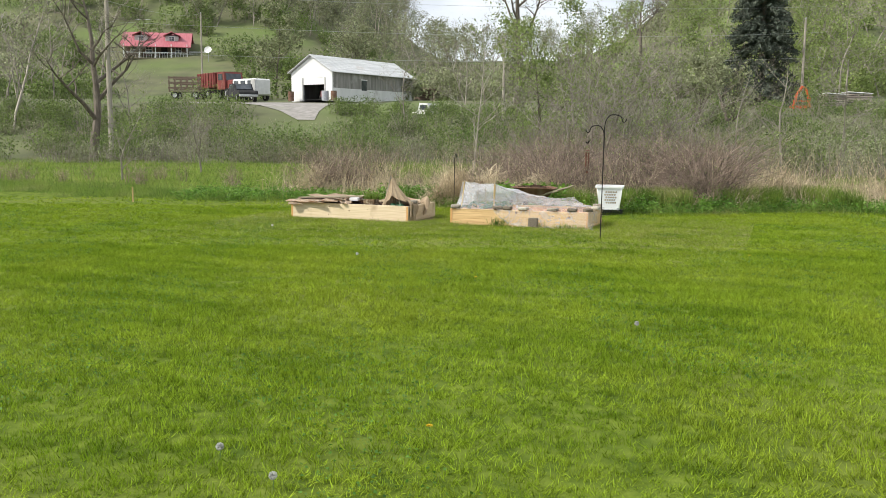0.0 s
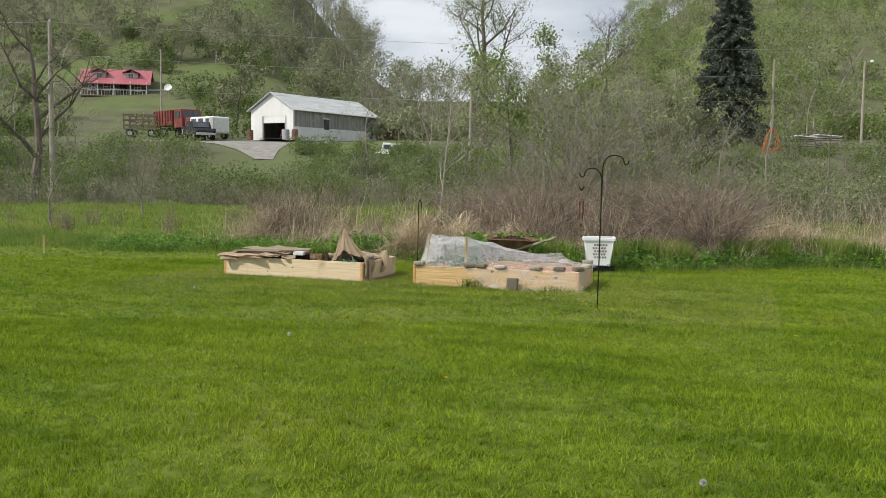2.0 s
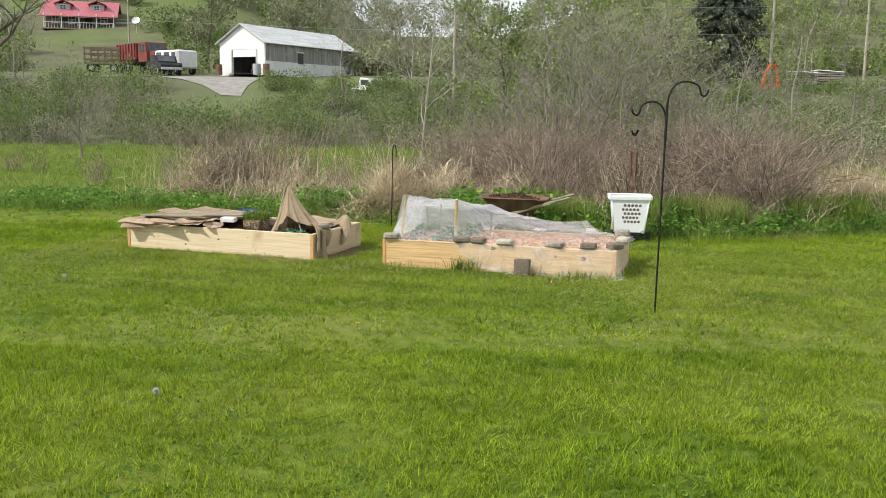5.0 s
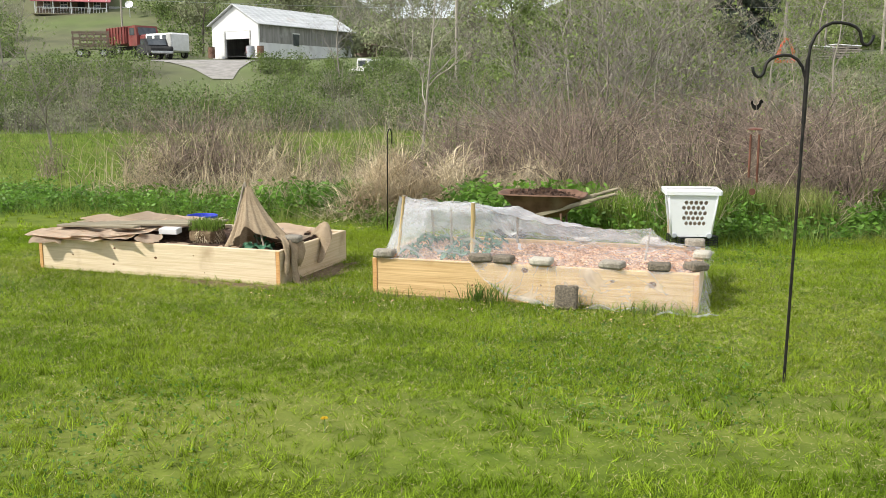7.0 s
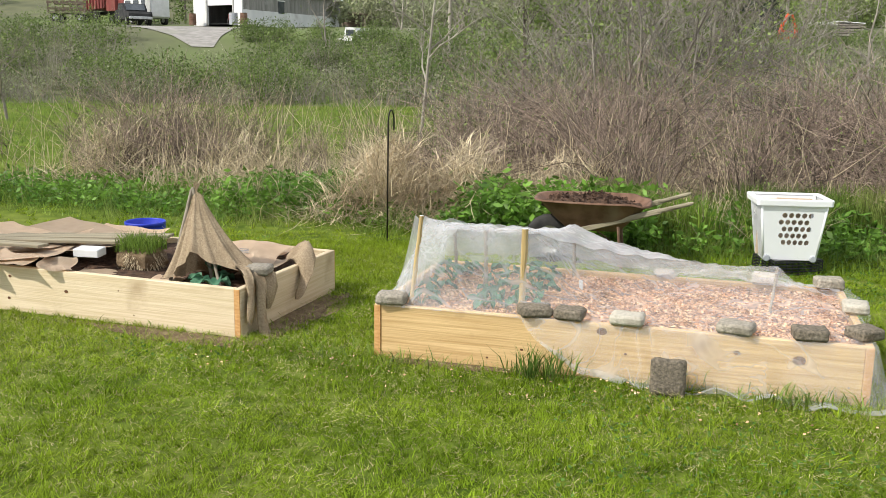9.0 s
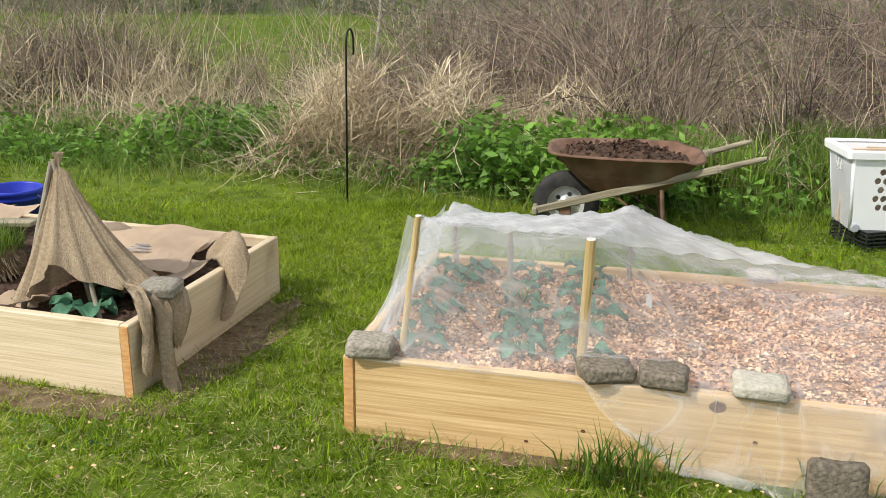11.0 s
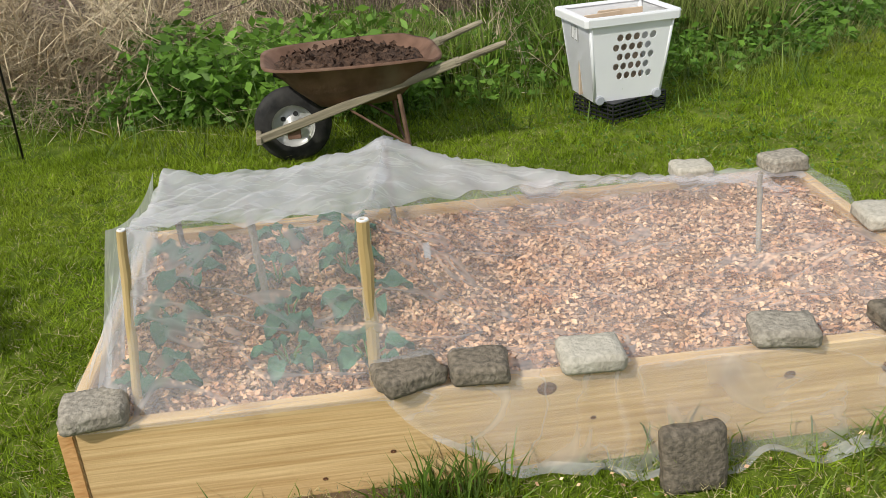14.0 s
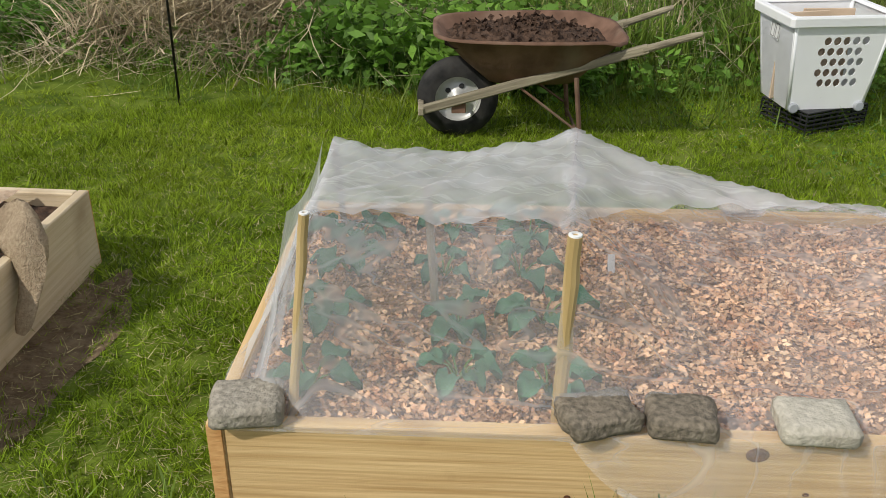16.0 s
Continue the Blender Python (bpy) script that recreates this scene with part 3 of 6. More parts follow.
# netting: a membrane hung over the stakes, pinned along the boards, with an apron over the front board
def netting():
    nx, ny = 125, 62
    x0, x1, y0, y1 = RX + 0.03, RX + RL + 0.012, RY - 0.014, RY + RD + 0.012
    xs, ys = np.linspace(x0, x1, nx), np.linspace(y0, y1, ny)
    edge = G + BH + 0.006
    z = np.full((nx, ny), edge)
    fixed = np.zeros((nx, ny), bool)
    fixed[0], fixed[-1], fixed[:, 0], fixed[:, -1] = True, True, True, True

    def pin(a, b, sag, steps=160):
        for t in np.linspace(0, 1, steps):
            p = np.array(a) * (1 - t) + np.array(b) * t
            i, j = int(round((p[0] - x0) / (x1 - x0) * (nx - 1))), int(round((p[1] - y0) / (y1 - y0) * (ny - 1)))
            z[i, j] = p[2] - sag * 4 * t * (1 - t)
            fixed[i, j] = True

    pin(P1, P2, 0.02)
    pin(P1, BL, 0.045)
    pin(BL, PK, 0.06)
    pin(P2, PK, 0.03)
    pin(PK, RR, 0.075)
    pin(RR, (-3.07, 15.2, edge), 0.03)
    pin(P2, (-4.0, 15.6, edge + 0.05), 0.07)
    for sx, sy, half in STONES:
        hit = (np.abs(xs - sx)[:, None] < half) & (np.abs(ys - sy)[None] < 0.075) & ((ys < 15.15) | (ys > 15.6))[None]
        z[hit], fixed[hit] = edge, True
    low = ys < 15.118
    z[:, low], fixed[:, low] = edge, True
    for _ in range(1500):
        m = z.copy()
        m[1:-1, 1:-1] = (z[2:, 1:-1] + z[:-2, 1:-1] + z[1:-1, 2:] + z[1:-1, :-2]) / 4
        z = np.where(fixed, z, m)
    gx, gy = np.meshgrid(xs, ys, indexing="ij")
    wr = 0.009 * np.sin(gx * 31 + 11 * gy + 2 * np.sin(gy * 9)) * np.sin(gy * 13 - 7 * gx) + 0.004 * np.sin(gx * 70 - gy * 43)
    z += wr * (~fixed)
    z = np.maximum(z, G + BH - 0.012)
    top = np.stack([gx, gy, z], -1)
    top[0, :, 0] -= 0.03 * np.sin(np.linspace(0, 9, ny)) ** 2
    rows = 16
    apron = np.zeros((nx, rows, 3))
    reach = np.interp(xs, [-5.6, -4.72, -4.6, -4.45, -4.05, -3.7, -3.15, -2.9], [0.008, 0.01, 0.13, 0.25, 0.325, 0.345, 0.37, 0.35]) + 0.012 * np.sin(xs * 9) * (xs > -4.5)
    for j in range(rows):
        s = (j + 1) / rows * reach
        drop = np.minimum(s, BH + 0.012)
        out = np.maximum(s - BH - 0.012, 0)
        apron[:, j, 0] = xs + 0.012 * np.sin(xs * 22) * j / rows + np.maximum(xs + 3.25, 0) * 0.35 * j / rows
        apron[:, j, 1] = y0 - 0.004 - out - (0.07 + 0.022 * np.sin(xs * 17 + 1.2 * np.sin(xs * 7)) + 0.01 * np.sin(xs * 43 + 2)) * (s / 0.4)
        apron[:, j, 2] = edge - drop + 0.03 * (out > 0) * np.sin(xs * 13) ** 2 + 0.014 * (out > 0)
    pts = np.concatenate([apron[:, ::-1], top], 1)
    side_rows = 10
    side = np.zeros((side_rows, pts.shape[1], 3))
    for j in range(side_rows):
        s = (j + 1) / side_rows
        side[j] = pts[-1]
        side[j, :, 0] += 0.05 * s + 0.02 * s * np.sin(np.arange(pts.shape[1]) * 0.4)
        fall = np.interp(pts[-1, :, 1], [15.0, 15.1, 15.45, 15.75, 16.3], [0.0, 0.24, 0.2, 0.03, 0.01])
        side[j, :, 2] -= fall * s
        side[j, :, 2] = np.maximum(side[j, :, 2], G + 0.015)
    pts = np.concatenate([pts, side], 0)
    ob = new("insect_netting")
    part_np("sheet", grid_geo(pts), M["net"], ob, "", True)
    # crumpled layer added over the tall stakes, whitening netting seen at a grazing angle
    cols, along = np.arange(1, nx - 2), 40
    start = np.interp(xs[cols], [-5.5, -4.74, -4.6, -4.3, -3.8, -3.2, -3.05], [15.24, 15.235, 15.55, 15.86, 15.98, 16.13, 16.2]) + 0.02 * np.sin(xs[cols] * 19) ** 2
    fold = np.zeros((len(cols), along, 3))
    for k, i in enumerate(cols):
        yy = np.linspace(start[k], ys[-2], along)
        fold[k, :, 0], fold[k, :, 1] = xs[i], yy
        fold[k, :, 2] = np.interp(yy, ys, z[i]) + 0.008 + 0.006 * np.sin(xs[i] * 24 + 9 * yy) * np.sin(yy * 17) + 0.005 * np.abs(np.sin(xs[i] * 37 - 21 * yy))
    part_np("fold", grid_geo(fold), M["net_dense"], ob, "added crumpled layer giving the netting its whiteness at grazing angles", True)
    # the loose side that hangs from the corner stakes inside the end board
    rows_, cols_ = 14, 30
    drop = np.zeros((rows_, cols_, 3))
    along_ = np.linspace(0, 1, cols_)
    up = np.array(P1)[None] * (1 - along_)[:, None] + np.array(BL)[None] * along_[:, None] + np.array((-0.035, 0, 0.004))
    up[:, 2] -= 0.045 * 4 * along_ * (1 - along_)
    down = np.stack([-5.425 - 0.02 * along_, 15.17 + 0.98 * along_, np.full(cols_, edge - 0.012)], 1)
    for j in range(rows_):
        f = j / (rows_ - 1)
        drop[j] = up * (1 - f) + down * f
        drop[j, :, 0] += (0.012 * np.sin(along_ * 31) + 0.008 * np.sin(along_ * 67 + 5 * f)) * f
    part_np("side_drop", grid_geo(drop), M["net_dense"], ob, "hanging side of the netting", True)
    # the turned hem of the apron, and the bright ridge between the tall stake and the back
    hem = apron[xs > -4.62][:, -3:].copy()
    hem[..., 1] -= 0.006
    hem[..., 2] += 0.006
    part_np("hem", grid_geo(hem), M["net_hem"], ob, "turned hem of the netting", True)
    t = np.linspace(0, 1, 30)
    mid = np.array(P2)[None] * (1 - t)[:, None] + np.array(PK)[None] * t[:, None]
    mid[:, 2] += 0.014 - 0.03 * 4 * t * (1 - t)
    wide = 0.022 + 0.012 * np.sin(t * 14)
    ridge = np.stack([mid + np.stack([f * wide, 0 * t, -abs(f) * 0.012 + 0 * t], 1) for f in (-1, -0.4, 0, 0.4, 1)], 1)
    part_np("ridge", grid_geo(ridge), M["net_hem"], ob, "bunched ridge of netting between two stakes", True)
    return tagged(ob, "translucent white insect netting draped over stakes and boards", "netting")


netting()


# pavers that hold the netting down
def paver(x, y, z, turn, size, material, label, rough=0.006, tilt=(0, 0)):
    bm = bmesh.new()
    w, d, h = size
    box(size, (0, 0, h / 2), 0.011, None, bm)
    bmesh.ops.subdivide_edges(bm, edges=bm.edges[:], cuts=4, use_grid_fill=True)
    for v in bm.verts:
        k = noise.noise(v.co * 22 + Vector((x * 9, y * 7, 0)))
        k2 = noise.noise(v.co * 60 + Vector((y * 5, x * 3, 1)))
        v.co += v.co.normalized() * (rough * 1.1 * k + rough * 0.4 * k2) * (1 if v.co.z > 0.004 else 0.3)
        v.co.x *= 1 - 0.12 * abs(v.co.y / d) ** 2
    st = part("paving_stone", bm, material, None, "", True)
    st.matrix_basis = pose(x, y, z, tilt[0], tilt[1], turn)
    return tagged(st, label, "stone", "stones weighing down the netting")


RIM = G + BH + 0.006
PAVE = "grey concrete paving stone lying on the bed's edge"
DPAVE = "dark stained broken paving stone on the bed's edge"
LPAVE = "pale concrete paving stone on the bed's edge"
paver(-5.42, 15.12, RIM, 8, (0.16, 0.13, 0.055), M["paver"], PAVE)
paver(-4.655, 15.12, RIM, 20, (0.165, 0.12, 0.055), M["dark_paver"], DPAVE, 0.012)
paver(-4.475, 15.12, RIM, -4, (0.15, 0.12, 0.055), M["dark_paver"], DPAVE)
paver(-4.19, 15.12, RIM, -3, (0.165, 0.13, 0.05), M["light_paver"], LPAVE, 0.003)
paver(-3.68, 15.13, RIM, -12, (0.17, 0.13, 0.05), M["paver"], PAVE)
paver(-3.35, 15.13, RIM, 4, (0.16, 0.12, 0.055), M["dark_paver"], DPAVE)
paver(-3.1, 15.22, RIM, 35, (0.15, 0.12, 0.055), M["dark_paver"], DPAVE)
paver(-3.075, 15.74, RIM, 85, (0.16, 0.13, 0.05), M["light_paver"], LPAVE)
paver(-3.15, 16.28, RIM, 5, (0.16, 0.12, 0.06), M["paver"], PAVE)
paver(-3.5, 16.29, RIM, -4, (0.15, 0.12, 0.055), M["light_paver"], LPAVE)
paver(-4.08, 16.3, RIM, 4, (0.12, 0.1, 0.03), M["light_paver"], LPAVE)
paver(-3.975, 14.93, on_ground(-3.97, 15.0) + 0.005, 2, (0.165, 0.055, 0.175), M["dark_paver"], "dark paving stone stood on edge against the netting apron", 0.006, (-10, 0))


# ---- wheelbarrow ----
def wheelbarrow():
    wb = thing("wheelbarrow", pose(-5.05, 17.82, G, 0, 0, 3.5) @ Matrix.Diagonal((0.96, 0.96, 0.96, 1)), "rusty steel wheelbarrow with wooden handles full of soil", "wheelbarrow")
    lie = pose(0, 0, 0.2, 90, 0, 0)
    prof = [(0.115, -0.05), (0.15, -0.052), (0.185, -0.042), (0.203, -0.022), (0.207, 0), (0.203, 0.022), (0.185, 0.042), (0.15, 0.052), (0.115, 0.05)]
    wheel = part("wheel", lathe([(0.118, -0.035), (0.12, -0.02), (0.09, -0.008), (0.035, -0.02), (0.03, -0.05), (0.0004, -0.05)], 28, None, lie), M["rim"], wb, "dusty white steel rim", True)
    lathe_bm = lathe([(0.118, 0.035), (0.12, 0.02), (0.09, 0.008), (0.035, 0.02), (0.03, 0.05), (0.0004, 0.05)], 28, None, lie)
    part("rim_back", lathe_bm, M["rim"], wheel, "", True)
    part("tyre", lathe(prof, 36, None, lie), M["rubber"], wheel, "black rubber tyre with grooves", True)
    for k in range(5):
        a = k * 2 * math.pi / 5
        # no hole is cut: a near-black disc paints in each slot's shade
        part("rim_slot", lathe([(0.014, 0), (0.013, 0.002), (0.0004, 0.002)], 10, None, pose(0.062 * math.cos(a), -0.0175, 0.2 + 0.062 * math.sin(a), 90, 0, 0)), M["dark"], wheel, "near-black disc painting in the shade of a rim slot")
    part("axle", tube([(0, -0.17, 0.2), (0, 0.17, 0.2)], 0.01, 8), M["rust"], wb)
    # handles: two long wooden bars, closer together at the wheel
    for s in (-1, 1):
        a, b = Vector((-0.19, s * 0.15, 0.175)), Vector((1.12, s * 0.29, 0.585))
        d = (b - a).normalized()
        turn = d.to_track_quat("X", "Z").to_matrix().to_4x4()
        bar = part("handle", box(((b - a).length * 0.82, 0.034, 0.045), (0, 0, 0), 0.006), M["old_wood"], wb, "grey weathered wooden handle")
        bar.matrix_basis = Matrix.Translation(a + (b - a) * 0.41) @ turn
        part("grip", tube([a + (b - a) * 0.8, a + (b - a) * 0.84, a + (b - a) * 0.97, b], [0.021, 0.018, 0.017, 0.012], 10), M["old_wood"], wb, "rounded wooden grip")
        part("axle_bracket", box((0.07, 0.008, 0.07), (0.0, s * 0.165, 0.2), 0.003), M["rust"], wb)
        part("leg", tube([(0.56, s * 0.225, 0.36), (0.6, s * 0.24, 0.0)], 0.012, 8), M["rust"], wb, "thin rusty leg")
        part("leg_brace", tube([(0.3, s * 0.2, 0.3), (0.585, s * 0.237, 0.09)], 0.007, 6), M["rust"], wb)
    part("leg_bar", tube([(0.592, -0.24, 0.06), (0.592, 0.24, 0.06)], 0.008, 6), M["rust"], wb)
    part("nose_board", box((0.03, 0.36, 0.04), (-0.185, 0, 0.175), 0.005), M["old_wood"], wb)
    # tray: rounded loops from floor to rolled rim
    loops = [(0.14, 0.58, 0.17, 0.31, 0.05), (0.02, 0.68, 0.26, 0.42, 0.09), (-0.1, 0.79, 0.33, 0.555, 0.12), (-0.125, 0.81, 0.345, 0.56, 0.13), (-0.125, 0.81, 0.345, 0.545, 0.13)]
    k = 40

    def ring(x0, x1, hw, z, r):
        pts = []
        cx, hl = (x0 + x1) / 2, (x1 - x0) / 2
        for i in range(k):
            a = 2 * math.pi * i / k
            c, s = math.cos(a), math.sin(a)
            n = 4.5
            q = (abs(c) ** n + abs(s) ** n) ** (-1 / n)
            px = q * c * hl
            lift = 0.05 * max(0, -c) ** 2 * (1 if z > 0.5 else 0.3)
            taper = 1 - 0.13 * (q * c < 0) * abs(q * c)
            pts.append((cx + px, q * s * hw * taper, z - 0.02 * (c > 0.6) * (z > 0.5) + 0 * lift))
        return pts
    p = np.array([ring(*lp) for lp in loops])
    p = np.concatenate([p, p[:, :1]], 1)
    floor = np.repeat(p[:1].mean(1, keepdims=True), k + 1, 1)
    p = np.concatenate([floor, p], 0)
    tray = part_np("tray", grid_geo(p), M["rust"], wb, "rusty steel tray with a rolled rim", True)
    # soil heap
    n, m = 26, 44
    q = np.zeros((n, m + 1, 3))
    top = np.array(ring(-0.07, 0.74, 0.29, 0.52, 0.1))
    top = np.concatenate([top, top[:1]], 0)
    top = np.stack([np.interp(np.linspace(0, 1, m + 1), np.linspace(0, 1, k + 1), top[:, i]) for i in range(3)], 1)
    mid = np.array((0.33, 0, 0.52))
    for i in range(n):
        s = i / (n - 1)
        for j in range(m + 1):
            pt = mid * (1 - s) + top[j] * s
            hgt = 0.1 * (1 - s ** 1.7) * (0.75 + 0.5 * noise.noise(Vector((pt[0] * 5, pt[1] * 5, 3))))
            pt = pt + np.array((0, 0, hgt + 0.028 * noise.noise(Vector((pt[0] * 26, pt[1] * 26, 0))) - 0.02))
            q[i, j] = pt
    heap = tagged(new("soil_heap", mesh_np("soil_heap", *grid_geo(q), M["soil"], True)), "dark brown crumbly soil heaped in the wheelbarrow", "soil")
    heap.matrix_basis = wb.matrix_basis.copy()
    nclod = 500
    i = RNG.integers(0, n - 4, nclod)
    j = RNG.integers(0, m, nclod)
    cl = leaves(q[i, j] + RNG.normal(0, 0.008, (nclod, 3)) + np.array((0, 0, 0.006)), RNG.uniform(0.012, 0.035, nclod), long=1.2)
    stuff("clods", cl, M["soil"], "loose crumbs of soil", "soil", heap)


wheelbarrow()


# ---- laundry basket on a crate ----
def laundry_basket():
    m = pose(-3.265, 18.1, G + 0.12, 0, 0, 9)
    hb = thing("laundry_basket", m, "white plastic laundry basket with round holes standing on a black crate", "basket")
    H = 0.46

    def place(sx, z, face, out=0.0):
        w, d = 0.195 + 0.055 * z / H, 0.155 + 0.045 * z / H
        x, y = sx * (w if face in "fb" else d), (d if face in "fb" else w) + out
        return {"f": (x, -y, z), "b": (-x, y, z), "l": (-y, -x, z), "r": (y, x, z)}[face]

    def holed(face):
        bm = bmesh.new()

        def quad(c):
            for o in (0.0, -0.005):
                bm.faces.new([bm.verts.new(place(sx, z, face, o)) for sx, z in c])
        rows, hz, cw, z0 = 5, 0.052, 0.2, 0.11
        quad([(-1, 0), (1, 0), (1, z0), (-1, z0)])
        for r in range(rows):
            a, b = z0 + r * hz, z0 + (r + 1) * hz
            x0 = -0.42 - (0.1 if r % 2 else 0.0) + 0.05
            quad([(-1, a), (x0, a), (x0, b), (-1, b)])
            for h in range(5):
                xa, xb = x0 + h * cw, x0 + (h + 1) * cw
                cx, cz = (xa + xb) / 2, (a + b) / 2
                sq = [(xb, cz), (xb, b), (cx, b), (xa, b), (xa, cz), (xa, a), (cx, a), (xb, a)]
                rims = []
                for o in (0.0, -0.005):
                    outer = [bm.verts.new(place(*q, face, o)) for q in sq]
                    inner = [bm.verts.new(place(cx + 0.083 * math.cos(t), cz + 0.0205 * math.sin(t), face, o)) for t in (i * math.pi / 4 for i in range(8))]
                    for i in range(8):
                        bm.faces.new((outer[i], outer[(i + 1) % 8], inner[(i + 1) % 8], inner[i]))
                    rims.append(inner)
                for i in range(8):
                    bm.faces.new((rims[0][i], rims[0][(i + 1) % 8], rims[1][(i + 1) % 8], rims[1][i]))
            xe = x0 + 5 * cw
            quad([(xe, a), (1, a), (1, b), (xe, b)])
        quad([(-1, z0 + rows * hz), (1, z0 + rows * hz), (1, H), (-1, H)])
        return bm
    for f in "fb":
        part("perforated_panel", holed(f), M["white"], hb, "white panel with rows of round holes")
    for f in "lr":
        bm = bmesh.new()
        bm.faces.new([bm.verts.new(place(sx, z, f)) for sx, z in ((-1, 0), (1, 0), (1, H), (-1, H))])
        bmesh.ops.solidify(bm, geom=bm.faces[:], thickness=0.004)
        part("end_panel", bm, M["white"], hb)
    for sx, f in ((-1, "f"), (1, "f"), (-1, "b"), (1, "b")):
        part("corner", tube([Vector(place(sx * 0.96, 0, f, -0.0075)), Vector(place(sx * 0.96, H, f, -0.0075))], 0.0105, 12), M["white"], hb, "", True)
    part("bottom", box((0.37, 0.29, 0.008), (0, 0, 0.006), 0.002), M["white"], hb)
    loop = [(-0.242, -0.205), (0.242, -0.205), (0.258, -0.19), (0.258, 0.19), (0.242, 0.205), (-0.242, 0.205), (-0.258, 0.19), (-0.258, -0.19)]
    bm = bmesh.new()
    rings = []
    for grow, z in ((0.97, H - 0.035), (1.06, H - 0.04), (1.075, H - 0.002), (1.06, H + 0.007), (0.95, H + 0.007), (0.92, H - 0.005)):
        rings.append([bm.verts.new((x * grow, y * grow, z)) for x, y in loop])
    for a, b in zip(rings, rings[1:]):
        for i in range(8):
            bm.faces.new((a[i], a[(i + 1) % 8], b[(i + 1) % 8], b[i]))
    part("rim", bm, M["white"], hb, "thick folded white rim")
    for sx in (-0.86, 0.86):
        c = Vector(place(sx, 0.012, "f", 0.008))
        part("wheel", lathe([(0.0004, 0.012), (0.02, 0.012), (0.025, 0.008), (0.025, -0.008), (0.0004, -0.008)], 16, None, Matrix.Translation(c) @ pose(0, 0, 0, 90, 0, 0)), M["grey_plastic"], hb, "small grey caster wheel")
    lab = part("label", box((0.1, 0.002, 0.085), (0, 0, 0), 0.0005), M["label"], hb, "pale printed label")
    lab.matrix_basis = Matrix.Translation(place(-0.05, 0.36, "l", 0.002)) @ pose(0, 0, 0, 0, 6, -90)
    for x, w in ((-0.022, 0.035), (0.026, 0.032)):
        for z in (-0.036, 0.036):
            part("printed_bar", box((w, 0.001, 0.006), (x, -0.0016, z)), M["print"], lab)
        for e in (-w / 2, w / 2):
            part("printed_bar", box((0.005, 0.001, 0.07), (x + e, -0.0016, 0)), M["print"], lab)
    # folded cardboard inside
    cb = thing("cardboard_pieces", m @ pose(0, 0, 0.012), "folded brown cardboard standing inside the basket", "cardboard")
    for x, y, t in ((-0.09, 0.02, 8), (0.06, 0.08, -4)):
        part("sheet", box((0.26, 0.012, 0.43), (x, y, 0.215), 0.002, pose(0, 0, 0, 0, 0, t)), M["card"], cb)
    part("sheet", box((0.38, 0.28, 0.012), (0, 0, 0.37), 0.003), M["card"], cb)
    # crate
    cr = thing("plastic_crate", pose(-3.24, 18.1, G, 0, 0, 28), "upturned black plastic crate on the grass", "crate")
    L, W, Hc = 0.4, 0.32, 0.12
    part("top", box((L, W, 0.008), (0, 0, Hc - 0.004), 0.002), M["black_plastic"], cr)
    for k in range(5):
        z = 0.01 + k * 0.023
        for y in (-W / 2, W / 2):
            part("rail", box((L, 0.006, 0.009), (0, y, z), 0.001), M["black_plastic"], cr)
        for x in (-L / 2, L / 2):
            part("rail", box((0.006, W, 0.009), (x, 0, z), 0.001), M["black_plastic"], cr)
    for i in range(9):
        for y in (-W / 2 + 0.003, W / 2 - 0.003):
            part("rib", box((0.007, 0.005, Hc - 0.008), (-L / 2 + L * i / 8, y, (Hc - 0.008) / 2)), M["black_plastic"], cr)
    for i in range(1, 7):
        for x in (-L / 2 + 0.003, L / 2 - 0.003):
            part("rib", box((0.005, 0.007, Hc - 0.008), (x, -W / 2 + W * i / 7, (Hc - 0.008) / 2)), M["black_plastic"], cr)


laundry_basket()


# ---- shepherd hooks ----
def hook_arm(sign, z0, rise, reach):
    pts = [(0, 0, z0 - 0.15), (0, 0, z0)]
    for k in range(1, 10):
        a = math.pi * (1 - k / 9)
        f = k / 9
        lift = math.sin(math.pi * f) ** 0.8 if f < 0.5 else 1 - 0.35 * ((f - 0.5) / 0.5) ** 2
        pts.append((sign * (reach / 2 + reach / 2 * math.cos(a)), 0, z0 + rise * lift))
    x, z = pts[-1][0], pts[-1][2]
    for k in range(1, 7):
        a = math.pi * k / 6
        pts.append((x + sign * 0.03 * (1 - math.cos(a)), 0, z - 0.045 * math.sin(a) + 0.01 * k / 6))
    return pts


hz = on_ground(-2.58, 13.6)
hook = thing("shepherd_hook", pose(-2.58, 13.6, hz, 0, 0.8, 14), "double black iron shepherd hook stuck in the lawn", "garden hook")
part("rod", tube([(0, 0, -0.05), (0.0, 0, 0.7), (0, 0, 1.5)], 0.008, 10), M["black_iron"], hook)
part("arm", tube(hook_arm(1, 1.66, 0.2, 0.25), 0.008, 8), M["black_iron"], hook, "", True)
part("arm", tube(hook_arm(-1, 1.5, 0.2, 0.21), 0.008, 8), M["black_iron"], hook, "", True)
part("collar", tube([(0, 0, 1.36), (0, 0, 1.68)], 0.011, 10), M["black_iron"], hook)

